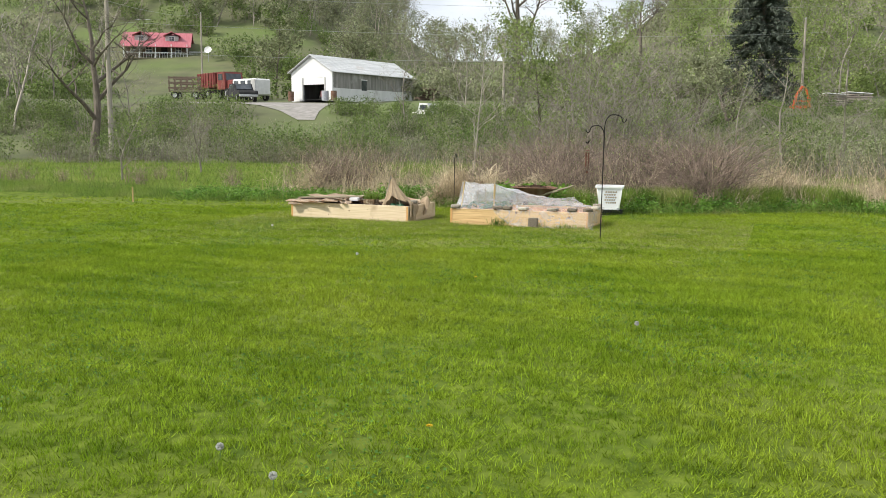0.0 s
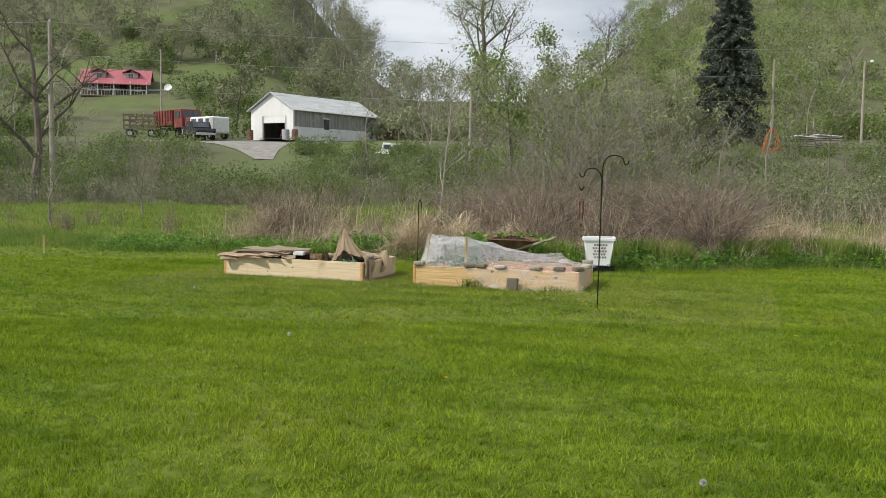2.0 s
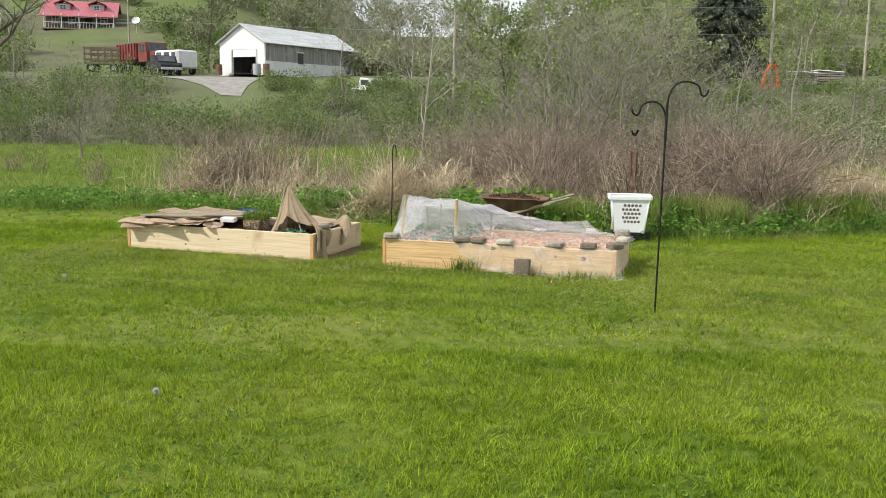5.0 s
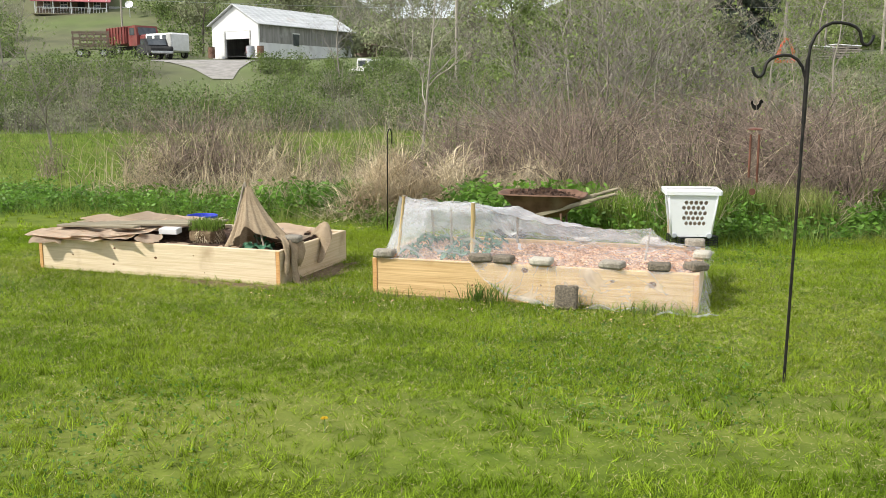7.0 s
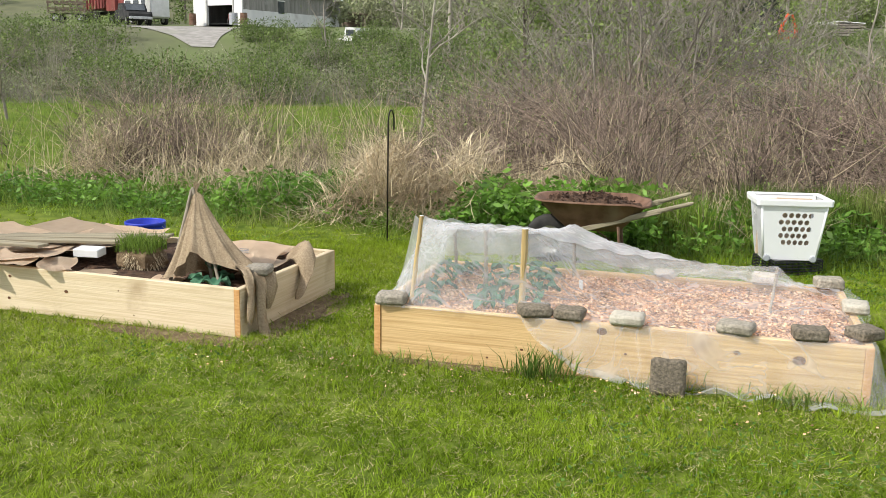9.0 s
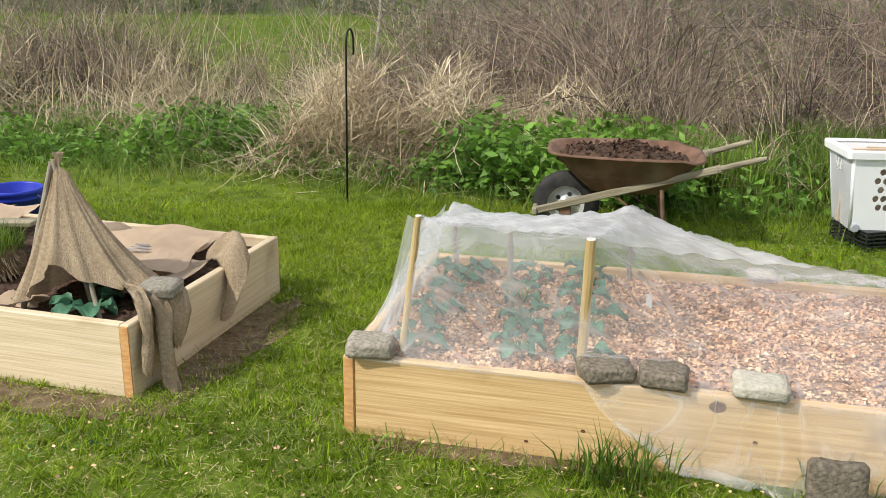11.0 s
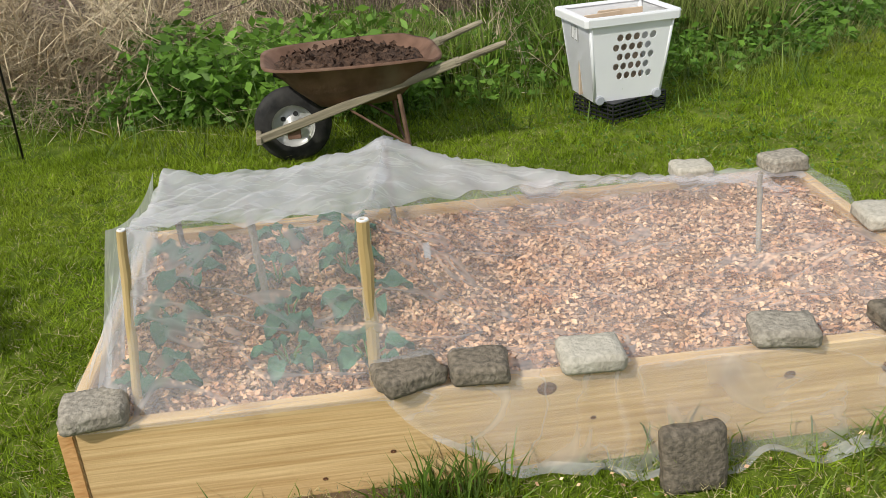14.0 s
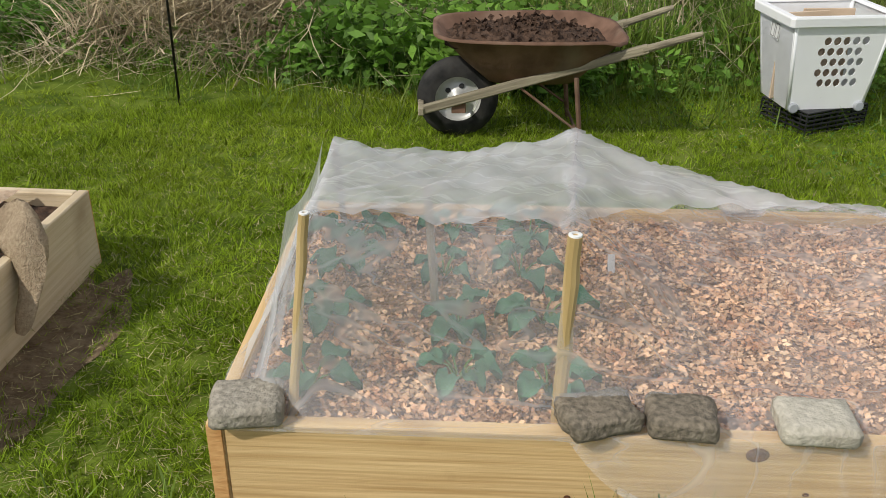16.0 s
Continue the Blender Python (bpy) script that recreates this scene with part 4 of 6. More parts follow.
chime = thing("wind_chime", hook.matrix_basis @ pose(-0.24, 0, 1.595, 0, -0.8, 0) @ Matrix.Diagonal((0.68, 0.68, 0.68, 1)), "rusty wind chime with a rooster hanging from the hook", "wind chime")
part("string", tube([(0, 0, 0), (0, 0, -0.42)], 0.0015, 5), M["grey_stick"], chime)
bm = bmesh.new()
out = [(-0.045, 0.03), (-0.035, -0.01), (-0.01, -0.03), (0.012, -0.028), (0.03, -0.005), (0.036, 0.02), (0.05, 0.025), (0.036, 0.05), (0.022, 0.045), (0.01, 0.012), (-0.012, 0.005), (-0.026, 0.02), (-0.03, 0.045)]
bm.faces.new([bm.verts.new((x, 0, z)) for x, z in out])
bmesh.ops.solidify(bm, geom=bm.faces[:], thickness=0.005)
part("rooster", bm, M["black_iron"], chime, "dark cut-metal rooster").matrix_basis = pose(0, 0, -0.22)
part("disc", lathe([(0.0004, 0.012), (0.03, 0.01), (0.055, 0), (0.055, -0.008), (0.0004, -0.008)], 20), M["chime"], chime, "rusty round top").matrix_basis = pose(0, 0, -0.39)
for k in range(4):
    a = k * math.pi / 2 + 0.5
    x, y, ln = 0.042 * math.cos(a), 0.042 * math.sin(a), 0.25 + 0.035 * k
    tb = part("tube", tube([(x, y, -0.43), (x, y, -0.43 - ln)], 0.0085, 10), M["chime"], chime, "rusty copper tube")
    part("cord", tube([(x, y, -0.395), (x, y, -0.43)], 0.001, 4), M["grey_stick"], tb)
part("clapper_string", tube([(0, 0, -0.4), (0, 0, -0.85)], 0.0012, 5), M["grey_stick"], chime)
part("sail", lathe([(0.0004, 0.003), (0.025, 0.003), (0.025, -0.003), (0.0004, -0.003)], 16, None, pose(0, 0, -0.86, 90, 0, 0)), M["chime"], chime, "rusty hanging sail")

h2 = thing("garden_hook", pose(-6.565, 18.2, on_ground(-6.565, 18.2), 0, 1.0, 80), "thin black iron garden hook standing before the brush", "garden hook")
pts = [(0, 0, -0.05), (0, 0, 1.05)] + [(0.05 - 0.05 * math.cos(a), 0, 1.05 + 0.1 * math.sin(a)) for a in (math.pi * k / 8 for k in range(1, 9))] + [(0.1, 0, 0.98)]
part("rod", tube(pts, 0.007, 8), M["black_iron"], h2, "", True)


# ---- left bed: burlap, cardboard, bucket, sod ----
def burlap_tent():
    apex = Vector((-6.81, 15.48, 0.72))
    ctl = [(-6.9, 15.29, 0.19), (-6.88, 15.23, 0.2), (-6.84, 15.24, 0.21), (-6.78, 15.26, 0.28), (-6.69, 15.24, 0.38), (-6.6, 15.25, 0.32), (-6.47, 15.29, 0.28), (-6.35, 15.33, 0.245), (-6.36, 15.45, 0.25), (-6.5, 15.62, 0.2), (-6.75, 15.72, 0.17), (-6.88, 15.6, 0.17), (-6.91, 15.42, 0.17), (-6.9, 15.29, 0.19)]
    c = np.array(ctl)
    k, n = 90, 26
    t = np.linspace(0, len(c) - 1, k)
    foot = np.stack([np.interp(t, np.arange(len(c)), c[:, i]) for i in range(3)], 1)
    p = np.zeros((n, k, 3))
    for i in range(n):
        s = i / (n - 1)
        q = np.array(apex) * (1 - s) + foot * s
        q[:, 2] -= 0.14 * s * (1 - s)
        mid = q.mean(0)
        d = q - mid
        fold = 1 + (0.09 * np.sin(t * 5.2) + 0.05 * np.sin(t * 11 + 1)) * s ** 0.6 - 0.22 * s * (1 - s)
        q[:, :2] = mid[:2] + d[:, :2] * fold[:, None]
        q += 0.02 * (1 - s) * np.array((0, 0, 1)) * (s < 0.15)
        p[i] = q + np.array((0.02 * (1 - s) ** 3, 0, 0))
    for i in range(3):
        p[i, :, 0] += np.cos(np.linspace(0, 2 * np.pi, k)) * 0.022
        p[i, :, 1] += np.sin(np.linspace(0, 2 * np.pi, k)) * 0.022
    tent = tagged(new("burlap_cloth"), "brown burlap cloth tented over sticks in the raised bed", "cloth")
    part_np("tent", grid_geo(p), M["burlap"], tent, "", True)

    def tail(points, widths, name="tail"):
        n = len(points)
        q = np.zeros((n, 13, 3))
        for i, (pt, w) in enumerate(zip(points, widths)):
            for j in range(13):
                a = 2 * math.pi * j / 12
                f = 1 + 0.22 * math.sin(3 * a + i * 0.7)
                q[i, j] = (pt[0] + 0.45 * w * math.cos(a) * f, pt[1] + w * math.sin(a) * f, pt[2] + 0.01 * math.sin(5 * a + i))
        return part_np(name, grid_geo(q), M["burlap"], tent, "hanging frayed burlap end", True)
    tail([(-6.44, 15.31, 0.3), (-6.37, 15.28, 0.29), (-6.32, 15.24, 0.25), (-6.295, 15.21, 0.18), (-6.29, 15.19, 0.1), (-6.285, 15.17, 0.03), (-6.28, 15.17, 0.0)], (0.03, 0.04, 0.04, 0.03, 0.035, 0.03, 0.01))
    tail([(-6.4, 15.36, 0.27), (-6.32, 15.33, 0.26), (-6.28, 15.31, 0.2), (-6.27, 15.28, 0.1), (-6.255, 15.26, 0.0), (-6.24, 15.25, -0.06), (-6.21, 15.22, -0.075)], (0.03, 0.05, 0.05, 0.04, 0.045, 0.05, 0.03))
    tail([(-6.37, 15.42, 0.26), (-6.31, 15.42, 0.24), (-6.285, 15.4, 0.17), (-6.28, 15.38, 0.08), (-6.275, 15.37, 0.04)], (0.05, 0.08, 0.09, 0.06, 0.02))
    for a, b, r, mt in (((-6.5, 15.23, 0.14), (-6.78, 15.5, 0.66), 0.009, M["grey_stick"]), ((-6.66, 15.42, 0.14), (-6.81, 15.48, 0.71), 0.012, M["grey_stick"]), ((-6.89, 15.3, 0.14), (-6.82, 15.48, 0.7), 0.011, M["grey_stick"])):
        bamboo(*a, *b, r, mt, "stick propping up the burlap", "burlap sticks", "wooden_stake")
    sack = thing("burlap_roll", Matrix(), "rolled burlap draped over the side of the bed", "cloth")
    q = np.zeros((12, 15, 3))
    for i in range(12):
        s = i / 11
        cx, cy = -6.42 + 0.17 * min(1, s * 1.8), 15.98 - 0.22 * s
        cz = 0.235 + 0.05 * math.sin(math.pi * min(1, s * 1.6)) - 0.3 * max(0, s - 0.35)
        r = 0.06 * (0.75 + 0.35 * math.sin(math.pi * (0.15 + 0.8 * s)))
        for j in range(15):
            a = 2 * math.pi * j / 14
            f = 1 + 0.15 * math.sin(3 * a + i)
            q[i, j] = cx + 0.75 * r * math.cos(a) * f, cy + r * math.sin(a) * f * 0.9, cz + 0.8 * r * math.sin(a + 0.7) * f
    part_np("roll", grid_geo(q), M["burlap"], sack, "", True)


burlap_tent()
brassica(-6.62, 15.33, 0.14, 0.16, rng, "dark green brassica plant under the burlap")
paver(-6.33, 15.37, RIM + 0.035, 10, (0.15, 0.14, 0.05), M["paver"], "mossy grey stone holding the burlap on the bed's corner")


def cardboard(x, y, z, w, d, turn, tilt=(0, 0), curl=0.02, label="flattened brown cardboard lying over the soil", printed=False):
    n, m = 12, 9
    p = np.zeros((n, m, 3))
    for i in range(n):
        for j in range(m):
            u, v = i / (n - 1) - 0.5, j / (m - 1) - 0.5
            p[i, j] = (u * w + 0.012 * math.sin(7 * v + x * 5), v * d + 0.012 * math.sin(8 * u + y * 3), curl * ((2 * u) ** 2 * math.sin(3 * x) + (2 * v) ** 2 * math.cos(4 * x)) + 0.006 * math.sin(9 * u + 4 * v))
    bm = bmesh.new()
    vs = [[bm.verts.new(q) for q in row] for row in p]
    for i in range(n - 1):
        for j in range(m - 1):
            bm.faces.new((vs[i][j], vs[i + 1][j], vs[i + 1][j + 1], vs[i][j + 1]))
    bmesh.ops.solidify(bm, geom=bm.faces[:], thickness=0.005)
    ob = part("cardboard_sheet", bm, M["card"])
    ob.matrix_basis = LM @ pose(x, y, z, tilt[0], tilt[1], turn)
    if printed:
        for k in range(3):
            part("printed_bar", box((0.1 - 0.02 * k, 0.012, 0.001), (0.02, -0.06 + 0.03 * k, 0.012)), M["print"], ob, "faded dark print")
    return tagged(ob, label, "cardboard", "cardboard on the bed")


T = BH + 0.02
for x, y, z, w, d, a, tilt, cu in (
        (-2.1, 0.2, T + 0.01, 0.85, 0.55, -8, (2, 0), 0.03), (-1.75, 0.2, T + 0.02, 0.7, 0.5, 12, (3, -2), 0.02), (-2.25, 0.7, T + 0.02, 0.7, 0.6, 3, (0, 1), 0.02), (-1.8, 0.75, T + 0.03, 0.8, 0.55, -16, (4, 2), 0.025),
        (-1.5, 0.45, T + 0.04, 0.75, 0.4, 20, (5, -3), 0.02), (-2.15, 0.06, T + 0.03, 0.75, 0.3, -3, (3, 0), 0.03), (-1.5, 0.9, T + 0.02, 0.5, 0.45, 6, (2, 2), 0.02), (-2.35, 0.35, T + 0.04, 0.5, 0.4, 25, (2, -3), 0.03),
        (-1.05, 0.15, T - 0.05, 0.3, 0.18, 12, (8, 4), 0.02), (-0.62, 0.2, T - 0.06, 0.25, 0.18, -20, (4, 6), 0.015), (-1.9, 1.0, T + 0.01, 0.9, 0.35, 2, (0, 0), 0.02),
        (-0.45, 0.95, T + 0.02, 0.5, 0.35, 4, (0, 0), 0.015), (-0.75, 0.9, T + 0.03, 0.4, 0.3, -14, (3, 3), 0.02), (-2.3, -0.02, T + 0.005, 0.3, 0.2, 15, (14, 0), 0.03), (-1.6, 0.0, T + 0.01, 0.35, 0.16, -10, (10, 3), 0.02), (-1.3, 0.05, T, 0.2, 0.2, 30, (12, 5), 0.02), (-1.95, 0.5, T + 0.06, 0.9, 0.3, -20, (3, 2), 0.03)):
    cardboard(x, y, z, w, d, a, tilt, cu)
cardboard(-0.4, 0.68, T + 0.045, 0.5, 0.42, 12, (6, 2), 0.02, "printed brown cardboard flap lying over the soil", True)
cardboard(-0.62, 0.62, T + 0.03, 0.34, 0.3, 30, (3, 5), 0.015)
cardboard(-0.16, 0.5, T - 0.01, 0.22, 0.4, 8, (0, -10), 0.01)
for x, y, w, a in ((-1.6, 0.62, 1.3, 10), (-1.72, 0.5, 1.35, 8), (-1.78, 0.36, 1.3, 6), (-1.95, 0.2, 0.9, -4)):
    pl = part("plank", box((w, 0.09, 0.02), (0, 0, 0), 0.003), M["old_wood"])
    pl.matrix_basis = LM @ pose(x, y, T + 0.07, 0, -2, a)
    tagged(pl, "grey weathered plank lying on cardboard", "plank")
wb2 = part("paper_box", box((0.17, 0.1, 0.05), (0, 0, 0.025), 0.004), M["label"])
wb2.matrix_basis = LM @ pose(-1.22, 0.25, T + 0.03, 4, 0, 8)
tagged(wb2, "small white paper box lying on cardboard", "box")


def sod():
    b = thing("grass_sod", LM @ pose(-0.95, 0.4, BH - 0.045), "clump of sod with grass and brown roots in the bed", "sod")
    bm = bmesh.new()
    box((0.26, 0.2, 0.13), (0, 0, 0.065), 0.03, None, bm)
    bmesh.ops.subdivide_edges(bm, edges=bm.edges[:], cuts=3, use_grid_fill=True)
    for v in bm.verts:
        v.co += v.co.normalized() * 0.03 * noise.noise(v.co * 14)
    part("root_ball", bm, M["dirt"], b, "brown root ball")
    n = 700
    base = np.stack([RNG.uniform(-0.13, 0.13, n), RNG.uniform(-0.1, 0.1, n), np.full(n, 0.12)], 1)
    part_np("grass", blades(base, RNG.uniform(0.05, 0.13, n), RNG.normal(0, 0.03, (n, 2)), np.full(n, 0.004)), M["tall"], b)
    n = 500
    a = RNG.uniform(0, 2 * np.pi, n)
    base = np.stack([0.13 * np.cos(a), 0.1 * np.sin(a), RNG.uniform(0.03, 0.12, n)], 1)
    part_np("root", blades(base, -RNG.uniform(0.0, 0.06, n), np.stack([np.cos(a), np.sin(a)], 1) * 0.03, np.full(n, 0.004)), M["straw"], b, "straw-coloured roots")


sod()
bx, by = -8.1, 16.85
bk = thing("bucket", pose(bx, by, on_ground(bx, by)) @ Matrix.Diagonal((1, 1, 0.82, 1)), "blue plastic bucket standing behind the raised bed", "bucket")
part("body", lathe([(0.0004, 0.005), (0.13, 0.005), (0.133, 0.0), (0.148, 0.3), (0.155, 0.3), (0.156, 0.31), (0.15, 0.335), (0.155, 0.335), (0.157, 0.365), (0.152, 0.37), (0.148, 0.36), (0.128, 0.012), (0.0004, 0.012)], 32), M["blue"], bk, "", True)
part("handle", tube([(0.157 * math.cos(a), 0.157 * math.sin(a) * 0.9 - 0.01, 0.33 - 0.1 * math.sin(a)) for a in (math.pi * k / 12 for k in range(13))], 0.003, 6), M["steel"], bk, "thin wire handle")

# ---- far buildings, vehicles, poles ----
def far_thing(name, p, v, turn, label, category, group="", sink=0.1, dz=0.0):
    x, y, z = far_point(px(p), v)
    return thing(name, pose(x, y, z - sink + dz, 0, 0, math.degrees(HEAD) + turn), label, category, group)


def quad_prism(outline, y0, y1, bm=None):
    """An outline in x and z drawn out along y."""
    bm = bm or bmesh.new()
    a = [bm.verts.new((x, y0, z)) for x, z in outline]
    b = [bm.verts.new((x, y1, z)) for x, z in outline]
    n = len(a)
    bm.faces.new(a)
    bm.faces.new(b[::-1])
    for i in range(n):
        bm.faces.new((a[i], a[(i + 1) % n], b[(i + 1) % n], b[i]))
    return bm


def barn():
    b = far_thing("barn", 470, 82, -31, "white metal barn with a tin roof and an open garage door", "barn", dz=0.25)
    W, L, E, R = 4.75, 12.0, 2.55, 3.95
    w = W / 2
    # gable wall with a real opening
    dx0, dx1, dh = -1.0, 1.5, 2.05
    bm = bmesh.new()
    box((w + dx0, 0.15, E), ((-w + dx0) / 2, 0, E / 2), 0, None, bm)
    box((w - dx1, 0.15, E), ((w + dx1) / 2, 0, E / 2), 0, None, bm)
    box((dx1 - dx0, 0.15, E - dh), ((dx0 + dx1) / 2, 0, (E + dh) / 2), 0, None, bm)
    quad_prism([(-w, E), (w, E), (0, R)], -0.075, 0.075, bm)
    part("gable_wall", bm, M["barn"], b, "white painted metal gable")
    part("door_header", box((dx1 - dx0, 0.05, 0.6), ((dx0 + dx1) / 2, -0.03, dh - 0.3), 0.01), M["trim_white"], b, "half-raised white garage door")
    for x in (dx0 - 0.05, dx1 + 0.05):
        part("door_trim", box((0.12, 0.06, dh), (x, -0.1, dh / 2), 0.01), M["block"], b)
    part("side_wall", box((0.15, L, E * 0.45), (w - 0.075, L / 2 + 0.08, E * 0.225)), M["barn"], b, "lower wall painted white")
    up = part("side_wall", box((0.14, L, E * 0.55), (w - 0.075, L / 2 + 0.08, E * 0.725)), M["barn_grey"], b, "upper wall of grey weathered siding")
    for k in range(14):
        part("batten", box((0.03, 0.05, E * 0.53), (w + 0.005, 0.4 + k * L / 14, E * 0.72)), M["barn_grey"], up)
    part("side_wall", box((0.15, L, E), (-w + 0.075, L / 2 + 0.08, E / 2)), M["barn_grey"], b)
    part("back_wall", quad_prism([(-w, 0), (w, 0), (w, E), (0, R), (-w, E)], L, L + 0.15), M["barn_grey"], b)
    wd = part("window", box((0.04, 0.7, 0.9), (w + 0.02, 4.4, 1.5), 0.01), M["pane"], b, "dark side window")
    part("frame", box((0.03, 0.9, 0.08), (w + 0.03, 4.4, 2.0)), M["trim_white"], wd)
    for s in (-1, 1):
        sl = math.hypot(w + 0.3, R - E + 0.19)
        ang = math.degrees(math.atan2(R - E, w))
        rf = part("roof", box((sl, L + 0.7, 0.06), (0, 0, 0), 0.01), M["tin"], b, "grey tin roof with rust stains")
        rf.matrix_basis = pose(s * (w + 0.25) / 2, L / 2, (R + E) / 2 + 0.03, 0, s * ang, 0)
        for k in range(17):
            part("rib", box((sl - 0.05, 0.05, 0.03), (0, -L / 2 - 0.2 + k * (L + 0.4) / 16, 0.042)), M["tin"], rf)
    # near-black floor, the barn's inner shade put into its colour
    part("floor", box((W - 0.3, L - 0.2, 0.05), (0, L / 2, 0.13)), M["dark"], b)
    # things in the doorway
    m = b.matrix_basis
    for x, y, c, nm, lb in ((0.9, 1.0, M["truck_red"], "machine", "small dark machine standing in the barn door"),):
        t = thing(nm, m @ pose(x, y, 0.12), lb, "machine")
        part("body", box((0.7, 1.2, 0.6), (0, 0, 0.5), 0.08), c, t)
        for sx in (-0.35, 0.35):
            for sy in (-0.4, 0.4):
                part("wheel", lathe([(0.0004, -0.06), (0.22, -0.06), (0.22, 0.06), (0.0004, 0.06)], 14, None, pose(sx, sy, 0.22, 0, 90, 0)), M["rubber"], t)
    for x, y, r in ((2.1, -0.7, 0.3), (-1.7, -0.9, 0.25), (2.9, -0.5, 0.25)):
        t = thing("barrel", m @ pose(x, y, 0.0), "old barrel standing by the barn", "barrel", "barrels by the barn")
        part("body", lathe([(0.0004, 0), (r, 0), (r * 1.06, 0.28), (r, 0.3), (r * 1.06, 0.55), (r, 0.85), (0.0004, 0.85)], 16), M["rust"] if r == 0.25 else M["grey_plastic"], t)


barn()


def drive():
    rows = []
    for v, p, w in ((64, 452, 0.6), (67, 442, 1.4), (70, 430, 2.6), (73, 414, 4.4), (76, 408, 6.5), (79, 410, 8), (82, 420, 9)):
        u = px(p) * (v - 4.5)
        rows.append([(*xy_of(u + k * w / 4, v),) for k in range(-4, 5)])
    fine = np.array(rows)
    fine = np.stack([np.stack([np.interp(np.linspace(0, len(rows) - 1, 37), range(len(rows)), fine[:, j, k]) for j in range(9)], 1) for k in (0, 1)], -1)
    p = np.array([[(x, y, on_ground(x, y) + 0.04) for x, y in r] for r in fine])
    tagged(new("driveway", mesh_np("driveway", *grid_geo(p), M["gravel"], True)), "pale gravel yard and drive before the barn", "driveway", kind="structure")


drive()


def window(parent, x, y, z, w, h, turn=0):
    wd = part("window", box((w, 0.06, h), (0, 0, 0), 0.01), M["trim_white"], parent, "white framed window")
    wd.matrix_basis = pose(x, y, z, 0, 0, turn)
    for sx in (-1, 1):
        for sz in (-1, 1):
            part("pane", box((w * 0.38, 0.02, h * 0.38), (sx * w * 0.22, -0.03, sz * h * 0.22)), M["pane"], wd)


def house():
    h = far_thing("house", 195, 150, 14, "brown house with a red metal roof, two dormers and a porch", "house", dz=-0.85)
    W, D, E, R = 9.8, 7.5, 2.7, 4.85
    part("wall", box((W, D, E), (0, D / 2, E / 2)), M["log"], h, "dark brown log wall")
    part("gable", quad_prism([(0, E), (D, E), (D / 2, R)], -0.1, 0.1), M["log"], h).matrix_basis = pose(W / 2 - 0.1, 0, 0, 0, 0, 90)
    part("gable", quad_prism([(0, E), (D, E), (D / 2, R)], -0.1, 0.1), M["log"], h).matrix_basis = pose(-W / 2 + 0.1, 0, 0, 0, 0, 90)
    for s, y0 in ((1, -2.2), (-1, D + 0.4)):
        run = D / 2 - y0 if s > 0 else y0 - D / 2
        z0 = R - (R - E) * run / (D / 2) * 0.82
        sl = math.hypot(run, R - z0)
        rf = part("roof", box((W + 1.2, sl, 0.12), (0, 0, 0), 0.02), M["red_roof"], h, "red ribbed metal roof")
        rf.matrix_basis = pose(0, (y0 + D / 2) / 2, (R + z0) / 2 + 0.1, s * math.degrees(math.atan2(R - z0, run)), 0, 0)
    for x in (-2.4, 2.4):
        dm = part("dormer", box((2.0, 2.4, 1.1), (x, 1.4, 3.65), 0.02), M["block"], h, "dormer with a red gable roof")
        for s in (-1, 1):
            part("roof", box((1.6, 3.0, 0.1), (0, 0, 0), 0.02), M["red_roof"], dm).matrix_basis = pose(x + s * 0.6, 1.3, 4.5, 0, s * 24, 0)
        window(dm, x, 0.18, 3.7, 0.9, 0.75)
    part("porch_floor", box((W + 0.6, 2.2, 0.15), (0, -1.1, 0.35), 0.02), M["old_wood"], h)
    for k in range(5):
        part("porch_post", box((0.14, 0.14, 2.3), (-W / 2 + k * W / 4, -2.0, 1.5)), M["trim_white"], h)
    part("porch_rail", box((W, 0.06, 0.1), (0, -2.0, 1.3)), M["trim_white"], h)
    for k in range(24):
        part("baluster", box((0.05, 0.04, 0.9), (-W / 2 + (k + 0.5) * W / 24, -2.0, 0.85)), M["trim_white"], h)
    for x in (-3.5, -1.2, 3.4):
        window(h, x, -0.03, 1.9, 1.1, 1.3)
    part("door", box((1.0, 0.08, 2.1), (1.2, -0.03, 1.3), 0.02), M["dark"], h, "dark front door")
    part("block_wall", box((5.0, 3.0, 1.9), (W / 2 + 2.6, 1.5, 0.8), 0.05), M["block"], h, "grey block retaining wall")
    up = far_thing("mobile_home", 200, 175, 10, "small pale mobile home behind the red-roofed house", "mobile home", dz=-2.3)
    part("body", box((7, 3, 1.8), (0, 0, 0.6), 0.1), M["trim_white"], up)
    part("skirt", box((6.8, 2.8, 2.4), (0, 0, -1.5)), M["log"], up)
    part("roof", box((7.3, 3.3, 0.2), (0, 0, 1.6), 0.05), M["tin"], up)
    for x in (-2.6, -0.9, 0.9, 2.6):
        window(up, x, -1.52, 0.7, 0.9, 0.8)
    d = far_thing("satellite_dish", 289, 146, 0, "round white satellite dish on a post", "satellite dish", dz=0.2)
    part("post", tube([(0, 0, 0), (0, 0, 1.6)], 0.05, 8), M["steel"], d)
    part("dish", lathe([(0.0004, 0), (0.3, 0.04), (0.6, 0.2), (0.6, 0.22), (0.3, 0.07), (0.0004, 0.03)], 20, None, pose(0, 0, 1.7, 60, 0, 0)), M["trim_white"], d)


house()


